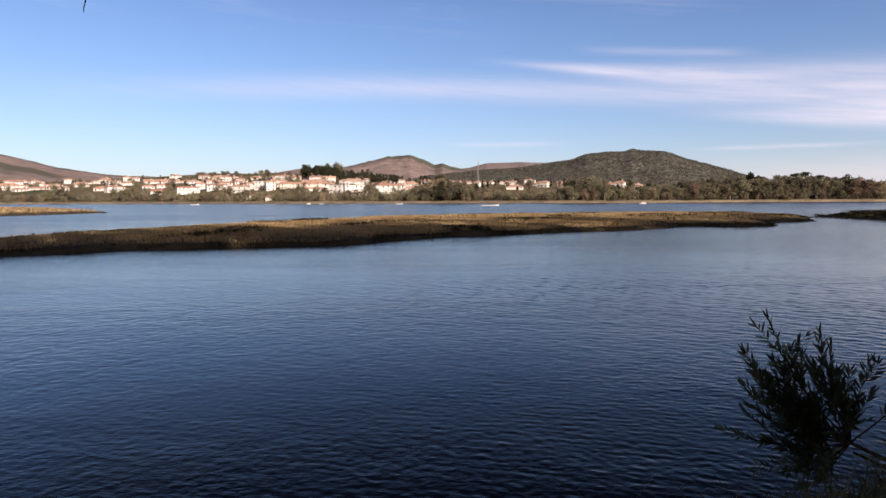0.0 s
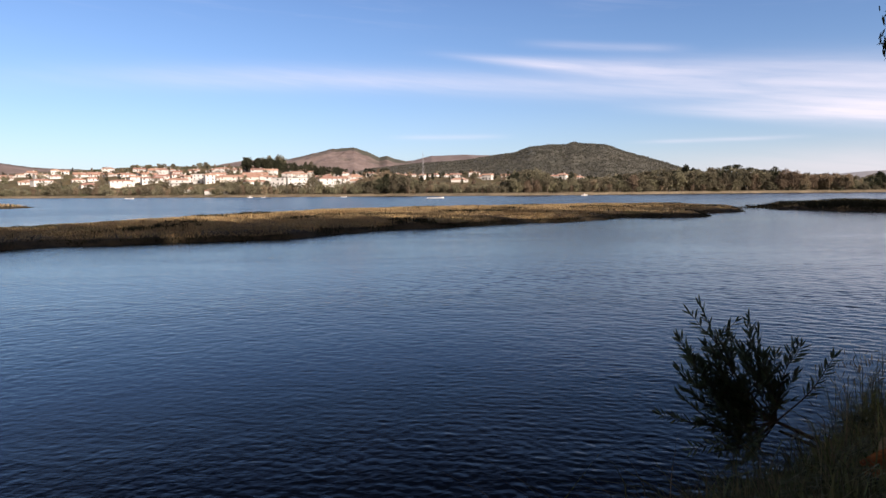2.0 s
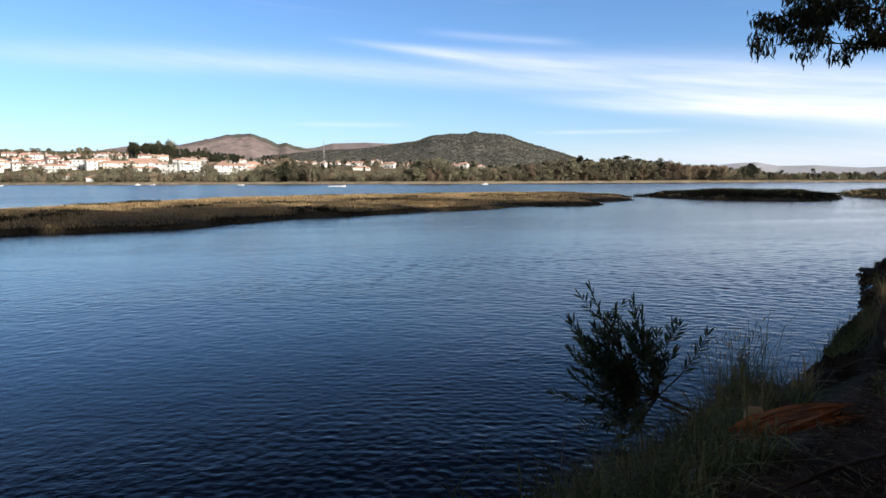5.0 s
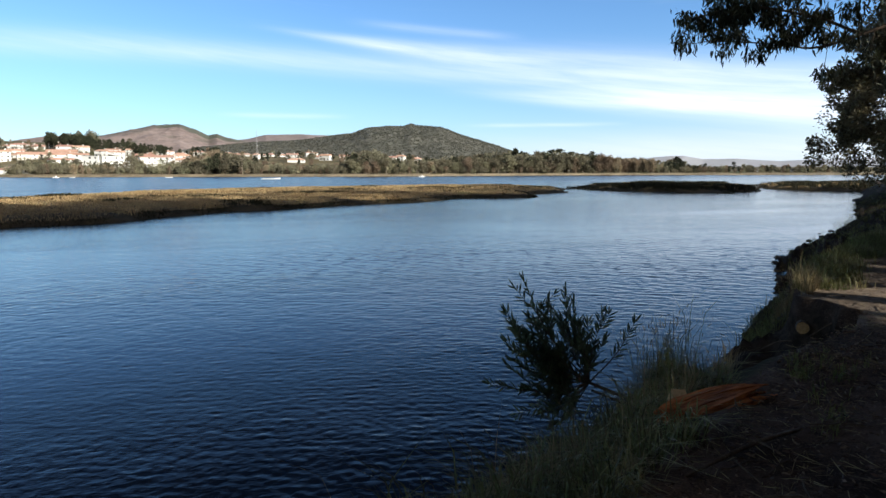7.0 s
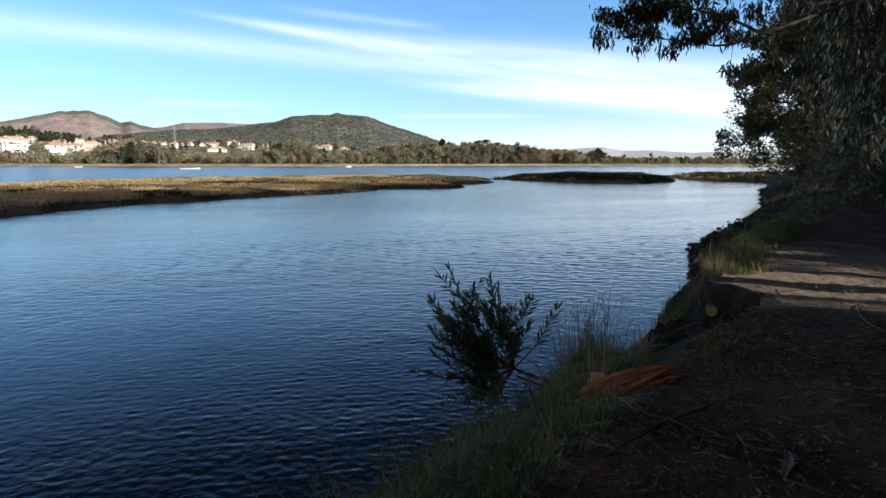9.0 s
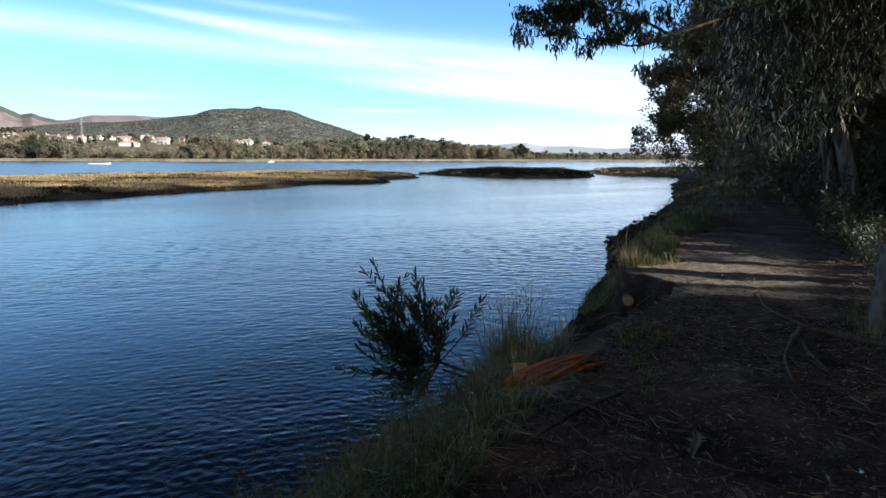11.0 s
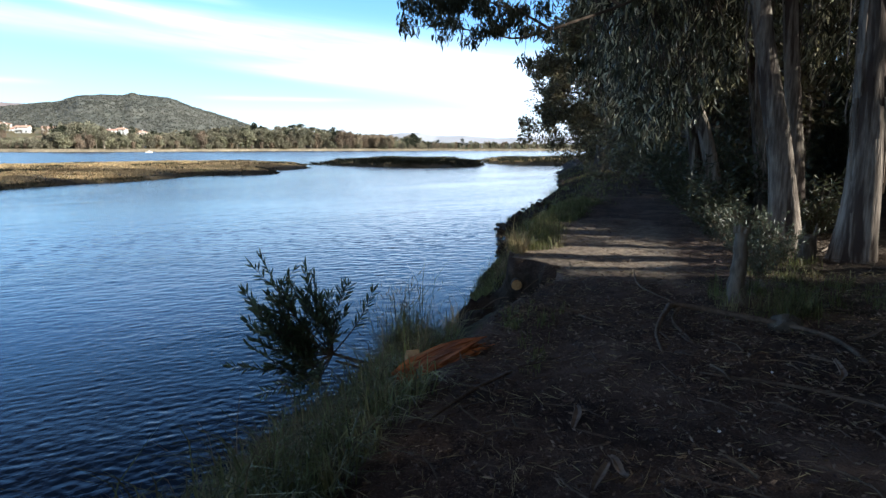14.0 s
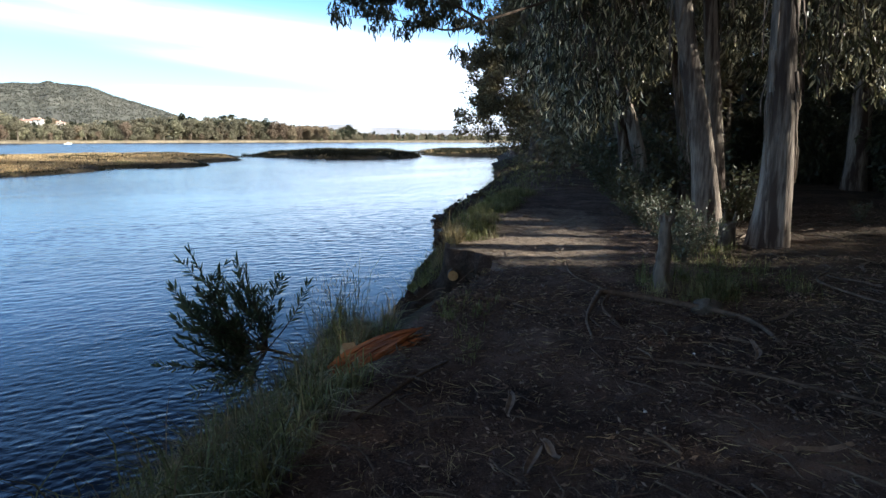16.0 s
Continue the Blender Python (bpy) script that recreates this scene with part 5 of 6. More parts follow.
# the great tree further along the bank, hanging over the water
def bank_tree(s_at, w_at, tall, wide, seed, label, count, low=0.08):
    r = random.Random(seed)
    p = at(s_at, w_at, -0.2)
    ob = thing("bank_tree", None, None, label, "tree", "trees along the bank")
    ob.matrix_world = pose(p.x, p.y, p.z)
    part("trunk", bole([(0, 0, -0.2), (0.2, 0.1, tall * 0.3), (0.1, 0.4, tall * 0.6), (0, 0.3, tall * 0.92)], [0.4, 0.32, 0.2, 0.05], 0.4, seed, 12), M_BARKDARK, ob)
    s, c = Shape(), []
    for k in range(110):
        z = tall * r.uniform(low, 0.95)
        a = r.uniform(0, 6.283)
        d = wide * (0.45 + 0.55 * math.sin(math.pi * min(0.97, z / tall * 0.75 + 0.2))) * r.uniform(0.25, 1.0) ** 0.5
        q = Vector((math.cos(a) * d, math.sin(a) * d, z))
        if k % 3 == 0:
            s.tube([(0.1, 0.2, z * 0.75), q * 0.55 + Vector((0, 0, z * 0.4)), q], [0.09, 0.06, 0.02], 5)
        size = r.uniform(0.7, 1.3)
        c.append((q.x, q.y, q.z, size, 0.85))
        # smaller tufts that stand out of each clump
        for _ in range(3):
            e = Vector((r.gauss(0, 1), r.gauss(0, 1), r.gauss(0.4, 1))).normalized() * size * 0.9
            c.append((q.x + e.x, q.y + e.y, q.z + e.z * 0.8, r.uniform(0.3, 0.5), 0.9))
    part("limbwork", s.mesh("limbwork"), M_BARKDARK, ob)
    part("crown", crown_mesh("crown", np.array(c), count, 0.2, seed, 0.3, 0.5), M_BANKLEAF, ob)


bank_tree(47, 1.5, 12, 5.2, 71, "broad dark tree hanging over the river bank", 80000, 0.2)
bank_tree(39, -2.4, 12.5, 4.6, 72, "tall dark tree beside the path", 24000)
bank_tree(56, 1.0, 12, 5.2, 73, "broad dark tree on the bank", 14000)
bank_tree(31, -3.2, 10.5, 4.0, 74, "dark leafy tree beside the path", 22000)
bank_tree(24.5, -3.0, 8.5, 3.2, 75, "dark leafy tree behind the shrubs", 20000)
bank_tree(80, 0.5, 13, 6.0, 77, "broad dark tree far along the bank", 6000)
bank_tree(60, -3.5, 9, 5.0, 78, "low dark tree beside the far path", 7000)
bank_tree(66, 0.0, 12, 5.5, 76, "broad dark tree far along the bank", 6000)


# dark leafy undergrowth that closes the wood behind the stems
r = random.Random(52)
under = None
for w0, tall in ((-5.8, 2.2), (-9.0, 2.6), (-12, 3.6), (-15, 4.8), (-19, 6.2), (-23, 7.6), (-28, 9.2), (-34, 10.5), (-41, 11.5)):
    s1 = -8.0
    while s1 < (62 if w0 > -15 else 130):
        ss, ww = s1 + r.uniform(-0.7, 0.7), w0 + r.uniform(-1, 1)
        s1 += 1.7 + tall * 0.22
        lane = ss + 0.128 * ww
        # the nearest row stays behind the camera, unseen, added to block low light
        if (w0 > -7 and ss > 2.0) or (9.6 < lane < 13.8 if w0 > -20 else 9.2 < lane < 14.4):
            continue
        p = at(ss, ww, -0.05)
        # those past the sun lane are unseen and made taller to shade the path
        k = tall / 6.0 * r.uniform(0.85, 1.1) * (1.3 if ss > 40 and w0 < -18 else 1.45 if 13 < lane < 18 and w0 < -10 else 1.0)
        m = pose(p.x, p.y, p.z, 0, 0, r.uniform(0, 360)) @ Matrix.Diagonal((k, k, k, 1))
        if under:
            place_copy(under, m)
            continue
        rr = random.Random(5)
        under = thing("undergrowth_tree", None, None, "dark leafy young tree in the shade of the wood", "tree", "undergrowth of the wood")
        part("trunk", bole([(0, 0, -0.2), (0.1, 0, 2), (0, 0.1, 4), (0, 0, 5.6)], [0.09, 0.07, 0.05, 0.02], 0.3, 5, 8), M_BARKDARK, under)
        part("crown", crown_mesh("crown", lobes(rr, 34, 6.0, 2.0, 0.08), 3800, 0.34, 6, 0.5, 0.4), M_LEAFDARK, under)
        under.matrix_basis = m


# ---------------------------------------------------------------- shrubs
def shrub_master(variant, seed, leaf, label, per):
    r = random.Random(seed)
    ob = thing("shrub", None, None, label, "shrub", "shrubs beside the path")
    s, pts, ways = Shape(), [], []
    for _ in range(20):
        a, out, z = r.uniform(0, 6.283), r.uniform(0.15, 0.75), r.uniform(0.55, 1.35)
        line = bent([(r.uniform(-0.1, 0.1), r.uniform(-0.1, 0.1), -0.1), (math.cos(a) * out * 0.45, math.sin(a) * out * 0.45, z * 0.55), (math.cos(a) * out, math.sin(a) * out, z)], 6)
        s.tube(line, list(np.linspace(0.014, 0.003, len(line))), 4)
        for _ in range(per):
            k = r.randrange(3, len(line))
            pts.append(line[k] + Vector((r.gauss(0, 0.05), r.gauss(0, 0.05), r.gauss(0, 0.05))))
            ways.append((math.cos(a) * 0.5 + r.gauss(0, 0.7), math.sin(a) * 0.5 + r.gauss(0, 0.7), 0.5 + r.gauss(0, 0.5)))
    part("stemwork", s.mesh("stemwork"), M_TWIG, ob)
    L = np.array([r.uniform(0.09, 0.19) for _ in pts])
    part("foliage", leaves("foliage", np.array([tuple(p) for p in pts]), np.array(ways), L, L * 0.2, 0.2, False, seed), leaf, ob)
    return ob


r = random.Random(31)
shrubs = [shrub_master(0, 81, M_SHRUB, "grey-green leafy shrub beside the path", 34), shrub_master(1, 82, M_SHRUB, "grey-green leafy shrub beside the path", 34), shrub_master(2, 83, M_LEAFDARK, "dark green leafy shrub beside the path", 60)]
spots = [(8.6, -1.85, 0.6, 0), (9.3, -1.85, 0.62, 1), (10.0, -1.85, 0.65, 0), (10.8, -1.85, 0.75, 1), (11.6, -1.8, 0.8, 0), (9.6, -2.3, 0.7, 0), (10.5, -2.3, 0.75, 1), (11.3, -2.2, 0.8, 0), (12.2, -1.75, 0.85, 2), (13.4, -1.8, 0.95, 2), (14.6, -1.8, 1.1, 2), (16.0, -1.75, 1.3, 2), (17.6, -1.7, 1.6, 2), (19.5, -1.8, 1.7, 2), (21.5, -1.8, 1.8, 2),
         (24, -2.0, 1.8, 2), (27, -2.0, 1.9, 2), (30, -2.0, 1.9, 2), (12.5, -3.4, 1.0, 2), (14.5, -3.4, 1.2, 2), (17, -3.4, 1.7, 2), (20, -3.6, 1.9, 2), (12.6, -5.6, 0.5, 0), (35, -2.2, 2.0, 2), (41, -2.6, 2.2, 2)]
spots += [(62, -2.5, 4.2, 2), (62, 0.2, 4.2, 2), (64, 2.4, 4.0, 2), (61, -5, 4.2, 2), (68, -1, 4.6, 2), (69, -4, 4.6, 2), (67, 2, 4.4, 2)]
for i in range(70):
    spots.append((r.uniform(-4, 48), -r.uniform(11, 24), r.uniform(1.5, 2.6), 2))
for i, (s1, w1, k, v) in enumerate(spots):
    p = at(s1, w1, -0.03)
    k *= (0.68, 0.68, 0.85)[v]
    m = pose(p.x, p.y, p.z, 0, 0, r.uniform(0, 360)) @ Matrix.Diagonal((k, k, k, 1))
    if shrubs[v].get("placed"):
        place_copy(shrubs[v], m)
    else:
        shrubs[v].matrix_basis = m
        shrubs[v]["placed"] = 1

# ---------------------------------------------------------------- the sapling that leans out of the bank
sapling = thing("acacia_sapling", None, None, "dark green narrow-leaved acacia sapling leaning over the water", "sapling")
r = random.Random(14)
s, pts, ways = Shape(), [], []
foot = at(5.75, 1.95, -0.15)
fork_low = Vector((3.32, 5.10, 0.50))
s.tube(bent([foot, (3.75, 4.9, 0.3), fork_low], 5), list(np.linspace(0.022, 0.015, 11)), 6)
s.tube(bent([foot, (3.62, 5.0, 0.3), (3.35, 5.1, 0.42)], 5), list(np.linspace(0.016, 0.012, 11)), 6)
TIPS = [(2.66, 5.29, 1.56), (2.52, 5.44, 1.22), (3.23, 5.47, 1.40), (3.5, 5.16, 1.23), (3.6, 4.74, 1.20), (2.59, 5.54, 0.89), (2.74, 5.5, 0.62), (2.82, 5.25, 0.36), (3.06, 5.09, 0.17), (3.04, 5.3, 1.18), (2.87, 5.47, 1.04), (3.26, 5.2, 0.93),
        (2.70, 5.30, 0.45), (2.85, 5.12, 0.28), (2.58, 5.42, 0.72), (2.62, 5.40, 1.08), (2.78, 5.32, 0.82),
        (2.8, 5.2, 1.3), (3.0, 5.5, 0.75), (2.95, 5.2, 0.5), (2.7, 5.3, 0.95), (3.35, 5.35, 1.05)]


def leafy_stem(line, first, radius, step):
    """A thin stem with narrow leaves in two rows, turned a little from node to node."""
    s.tube(line, list(np.linspace(radius, 0.0022, len(line))), 5)
    roll = Vector((r.gauss(0, 1), r.gauss(0, 1), r.gauss(0, 1)))
    side_no, gone = 1, 0.0
    for k in range(first, len(line) - 1):
        a, b = line[k], line[k + 1]
        along = (b - a).normalized()
        while gone < (b - a).length:
            side = along.cross(roll + Vector((r.gauss(0, 0.3), r.gauss(0, 0.3), r.gauss(0, 0.3)))).normalized() * side_no
            pts.append(a + along * gone)
            ways.append(tuple(along * 0.75 + side * r.uniform(0.5, 0.85) + Vector((0, 0, 0.12))))
            side_no = -side_no
            gone += step * r.uniform(0.7, 1.3)
        gone -= (b - a).length
    for turn in (-0.3, 0.0, 0.3):
        pts.append(line[-1])
        ways.append(tuple((line[-1] - line[-2]).normalized() + Vector((turn, r.uniform(-0.3, 0.3), 0.2))))


for i, tip in enumerate(TIPS):
    tip = Vector(tip)
    tip = fork_low + (tip - fork_low) * (1 - 0.085 / (tip - fork_low).length)
    mid = fork_low.lerp(tip, 0.5) + Vector((r.uniform(-0.07, 0.07), r.uniform(-0.07, 0.07), r.uniform(-0.12, 0.0)))
    line = bent([fork_low, mid, tip], 14)
    leafy_stem(line, 7 if i != 4 else 11, 0.009, 0.017)
    way_out = (tip - mid).normalized()
    for _ in range(6 if i != 4 else 0):
        k = r.randrange(7, len(line) - 5)
        q = line[k] + way_out * r.uniform(0.14, 0.24) + Vector((r.gauss(0, 0.11), r.gauss(0, 0.11), r.gauss(0.03, 0.09)))
        leafy_stem(bent([line[k], (line[k] + q) / 2 + Vector((0, 0, -0.015)), q], 4), 1, 0.004, 0.018)
part("stem", s.mesh("stem"), M_TWIG, sapling)
L = np.array([r.uniform(0.08, 0.125) for _ in pts])
part("foliage", leaves("foliage", np.array([tuple(p) for p in pts]), np.array(ways), L, L * 0.18, 0.12, False, 3), M_ACACIA, sapling)


# ---------------------------------------------------------------- grass
def grass(name, s_range, w_range, count, height, width, mat, label, seed, keep=None, lean=1.0, clump=0.0):
    r = np.random.default_rng(seed)
    s, k = r.uniform(*s_range, count), r.uniform(0, 1, count)
    if clump:
        c = r.integers(0, max(1, int(count / 45)), count)
        cs, cw = r.uniform(*s_range, c.max() + 1), r.uniform(0, 1, c.max() + 1)
        s, k = cs[c] + r.normal(0, clump, count), cw[c] + r.normal(0, clump * 0.4, count)
    lo, hi = w_range
    lo, hi = (q(s) if callable(q) else np.full(count, float(q)) for q in (lo, hi))
    w = lo + (hi - lo) * k
    clear = ~((s > 4.05) & (s < 5.5) & (w > 0.62) & (w < 1.62 - (s - 4.3) * 0.45))
    s, w = s[clear], w[clear]
    if keep is not None:
        ok = keep(s, w, r)
        s, w = s[ok], w[ok]
    foot = sw_points(s, w, -0.03)
    h = height * r.lognormal(0, 0.35, len(s))
    return thing(name, blades(name, foot, h, lean, width, seed), mat, label, "grass", kind="stuff")


slope_low = lambda s: np.where(s > 5.2, np.minimum(bank_top(s) + 0.1 + (s - 5.2) * 0.9, waterline(s) - 0.3), bank_top(s) + 0.02)
grass("bank_grass", (-1.5, 6.9), (slope_low, lambda s: waterline(s) - 0.5), 14000, 0.25, 0.009, M_GRASS, "green grass on the sloping bank", 1, clump=0.11, lean=1.5)
grass("bank_grass", (-1.5, 6.9), (slope_low, lambda s: waterline(s) - 0.3), 8000, 0.12, 0.006, M_GRASS, "short green grass on the sloping bank", 2)
grass("bank_grass", (-1.5, 6.9), (lambda s: bank_top(s) + 0.4, lambda s: waterline(s) - 0.7), 2600, 0.30, 0.005, M_DRYGRASS, "pale dry grass on the sloping bank", 3, clump=0.1)
grass("edge_grass", (9.4, 20), (lambda s: bank_top(s) - 0.75, lambda s: bank_top(s) + 0.55), 20000, 0.17, 0.008, M_GRASS, "bright green grass along the bank's edge", 4, clump=0.22, keep=lambda s, w, r: s > 9.9 - (w - 1.3))
grass("edge_grass", (18, 60), (lambda s: bank_top(s) - 0.9, lambda s: waterline(s)), 7000, 0.19, 0.014, M_GRASS, "green grass along the bank's edge", 5, clump=0.5)
grass("tuft_grass", (7.0, 10.4), (-2.9, -1.75), 1400, 0.15, 0.007, M_GRASS, "green grass tufts round the tree feet", 6, clump=0.14)
grass("tuft_grass", (4.5, 6.6), (0.35, 1.0), 800, 0.10, 0.006, M_GRASS, "grass tufts beside the split wood", 7, clump=0.12)
grass("tuft_grass", (20, 60), (-3.0, -1.7), 3500, 0.2, 0.014, M_GRASS, "grass along the path's edge", 8, clump=0.5)
grass("tuft_grass", (1.0, 6.0), (0.3, 1.0), 500, 0.08, 0.004, M_DRYGRASS, "thin dry grass on the path's edge", 18, clump=0.2)
grass("tuft_grass", (6.4, 7.4), (-2.35, -1.65), 700, 0.2, 0.008, M_GRASS, "lush green grass between the stump and the tree", 29, clump=0.13, lean=1.3)
grass("tuft_grass", (6.6, 7.7), (-2.1, -1.15), 900, 0.2, 0.007, M_GRASS, "grass tufts round the old stump", 28, clump=0.1)
tall = thing("tall_dry_grass", None, None, "tall dry grass clump at the bank's edge", "grass")
rg = np.random.default_rng(9)
base_p = sw_points(6.3 + rg.normal(0, 0.16, 300), 2.06 + rg.normal(0, 0.10, 300), -0.03)
part("blades", blades("blades", base_p, 0.66 * rg.lognormal(0, 0.3, 300), 0.75, 0.007, 9), M_GRASS, tall)
heads = sw_points(6.3 + rg.normal(0, 0.28, 160), 2.06 + rg.normal(0, 0.14, 160), 0.0) + np.stack([rg.normal(0, 0.1, 160), rg.normal(0, 0.1, 160), rg.uniform(0.45, 0.8, 160)], 1)
part("seed_heads", leaves("seed_heads", heads, rg.normal(0, 0.4, (160, 3)) + [[0, 0, 1.0]], 0.07, 0.008, 0.1, False, 4), M_DRYGRASS, tall)

# ---------------------------------------------------------------- leaf litter, twigs, bark
rg = np.random.default_rng(12)
n = 36000
ss, ww = rg.uniform(0.2, 16, n) ** 1.0, rg.uniform(-7.5, 1.15, n)
ok = (ww < bank_top(ss) - 0.05) & (rg.uniform(0, 1, n) < np.where(ww > -1.4, np.where(ss < 6.5, 0.75, 0.22), 0.9))
ss, ww = ss[ok], ww[ok]
n = len(ss)
a = rg.uniform(0, 6.283, n)
L = rg.uniform(0.015, 0.065, n)
way = np.stack([np.cos(a), np.sin(a), rg.normal(0.04, 0.10, n)], 1)
thing("leaf_litter", leaves("leaf_litter", sw_points(ss, ww, 0.03) + rg.normal(0, 0.006, (n, 3)), way, L, L * 0.21, 0.35, False, 6), M_LITTER, "brown fallen eucalyptus leaves on the soil", "leaf litter", kind="stuff")
s = Shape()
r = random.Random(17)
for _ in range(1500):
    s1, w1 = r.uniform(0.5, 14), r.uniform(-7, 0.9)
    if w1 > float(bank_top(s1)) - 0.1 or (w1 > -1.4 and s1 > 7 and r.random() < 0.7):
        continue
    p = at(s1, w1, 0.035 + r.uniform(0, 0.015))
    a, L1 = r.uniform(0, 6.283), r.uniform(0.08, 0.34)
    q = p + Vector((math.cos(a) * L1, math.sin(a) * L1, r.uniform(-0.01, 0.03)))
    rad = r.uniform(0.003, 0.008)
    s.tube([p, (p + q) / 2 + Vector((r.uniform(-0.03, 0.03), r.uniform(-0.03, 0.03), 0.01)), q], [rad, rad, rad * 0.5], 4)
thing("fallen_twigs", s.mesh("fallen_twigs"), M_TWIG, "thin brown twigs scattered on the soil", "twigs", kind="stuff")


n = 5200
rg = np.random.default_rng(23)
ss, ww = rg.uniform(0.2, 9, n), rg.uniform(-5, 1.0, n)
a = rg.uniform(0, 6.283, n)
L = rg.uniform(0.03, 0.16, n)
thing("straw_litter", leaves("straw_litter", sw_points(ss, ww, 0.035) + rg.normal(0, 0.006, (n, 3)), np.stack([np.cos(a), np.sin(a), rg.normal(0.03, 0.08, n)], 1), L, 0.005, 0.25, False, 8), M_DRYGRASS, "thin pale straw and bark shreds on the soil", "litter", kind="stuff")
n = 15000
a = rg.uniform(0, 6.283, n)
thing("wood_chips", chips("wood_chips", sw_points(rg.uniform(0.2, 8, n), rg.uniform(-4, 1.0, n), 0.025), np.stack([np.cos(a), np.sin(a), rg.normal(0.1, 0.2, n)], 1), rg.uniform(0.012, 0.055, n), 0.016, 9), M_LITTER, "small wood chips and grit on the soil", "litter", kind="stuff")


def bark_curl(s1, w1, length, turn, label="curled strip of fallen bark on the soil"):
    r = random.Random(int(s1 * 100 + w1 * 10))
    p = at(s1, w1, 0.035)
    sh = Shape()
    n = 9
    for k in range(n):
        t = k / (n - 1) - 0.5
        c = Vector((t * length, 0.06 * length * math.sin(t * 4 + s1), 0.008 + 0.008 * math.sin(t * 7 + w1)))
        w = 0.022 * (1 - abs(t) * 1.2) + 0.005
        sh.v += [c + Vector((0, -w, 0.01)), c + Vector((0, 0, -0.004)), c + Vector((0, w, 0.012)), c + Vector((0, w * 0.9, 0.016)), c + Vector((0, 0, 0.003)), c + Vector((0, -w * 0.9, 0.014))]
    for k in range(n - 1):
        for e in range(6):
            sh.f.append((k * 6 + e, k * 6 + (e + 1) % 6, k * 6 + 6 + (e + 1) % 6, k * 6 + 6 + e))
    thing("bark_strip", sh.mesh("bark_strip"), M_PEEL, label, "bark", "fallen bark strips", at=pose(p.x, p.y, p.z, 0, 0, turn))


for s1, w1, L1, a in ((3.7, 0.05, 0.34, 40), (2.35, 0.5, 0.42, 48), (5.0, -1.7, 0.5, 20), (6.0, -2.2, 0.6, -15), (7.6, -3.4, 0.7, 60), (8.4, -3.9, 0.8, 10), (8.0, -4.6, 0.7, -40), (9.4, -4.9, 0.8, 30), (10.8, -4.3, 0.7, 75), (4.3, -2.4, 0.4, 0), (3.4, -1.6, 0.35, -30), (11.0, -3.2, 0.8, 15), (11.6, -3.0, 0.6, -50), (9.9, -5.6, 0.9, 5), (5.2, -3.0, 0.5, -60), (6.9, -4.1, 0.7, 35)):
    bark_curl(s1, w1, L1, a)


bark_curl(3.02, -0.12, 0.30, 28, "torn piece of reddish bark on the trodden soil")
bark_curl(3.14, -0.20, 0.22, 62, "torn piece of reddish bark on the trodden soil")


def stick(points, radii, label, lift=0.03):
    line = bent([at(a, b, c + lift) for a, b, c in points], 6)
    rad = np.interp(np.linspace(0, 1, len(line)), np.linspace(0, 1, len(radii)), radii)
    rr = random.Random(len(line) * 7 + int(points[0][0] * 10))
    ph = rr.uniform(0, 6)
    thing("fallen_branch", Shape().tube(line, list(rad), 8, lambda i, a: 1 + 0.12 * math.sin(3 * a + i * 0.4 + ph) + 0.06 * math.sin(i * 1.7)).mesh("fallen_branch", True), M_TWIG, label, "branch", "fallen branches")


# s, w of points along each branch
stick([(5.15, -0.52, 0), (5.75, -0.5, 0.0), (6.15, -0.6, 0.09), (6.42, -0.74, 0.09), (6.25, -1.5, 0.03), (5.9, -1.9, 0.01), (5.25, -2.0, -0.01)], [0.012, 0.018, 0.026, 0.028, 0.026, 0.022, 0.014], "crooked grey root branch across the path's edge")
stick([(6.42, -0.74, 0.07), (6.1, -0.66, 0.02), (5.5, -0.78, 0.0)], [0.02, 0.015, 0.008], "side fork of a grey branch on the soil")
stick([(4.75, -0.75, 0.0), (4.55, -1.4, 0.02), (4.1, -2.1, 0.01), (3.7, -2.7, 0)], [0.007, 0.011, 0.01, 0.006], "thin dark branch lying on the soil")
stick([(8.6, -0.35, 0.0), (7.6, -0.4, 0.015), (6.9, -0.75, 0.0)], [0.01, 0.012, 0.008], "thin pale branch on the path")
stick([(7.9, -3.3, 0.05), (7.3, -3.0, 0.05), (6.3, -3.4, 0.02), (5.6, -4.2, 0)], [0.012, 0.013, 0.011, 0.006], "dark branch beside the trees")
stick([(3.2, -0.4, 0.0), (3.0, -0.9, 0.02), (2.7, -1.2, 0)], [0.004, 0.006, 0.004], "thin branch on the trodden soil")
stick([(4.4, 0.55, 0.0), (3.9, 0.72, 0.03), (3.3, 0.9, 0.02)], [0.012, 0.014, 0.008], "thin branch at the grassy edge")
stick([(3.4, -1.9, 0.0), (3.3, -2.6, 0.03), (3.0, -3.3, 0.0)], [0.01, 0.014, 0.01], "thin branch on the trodden soil")

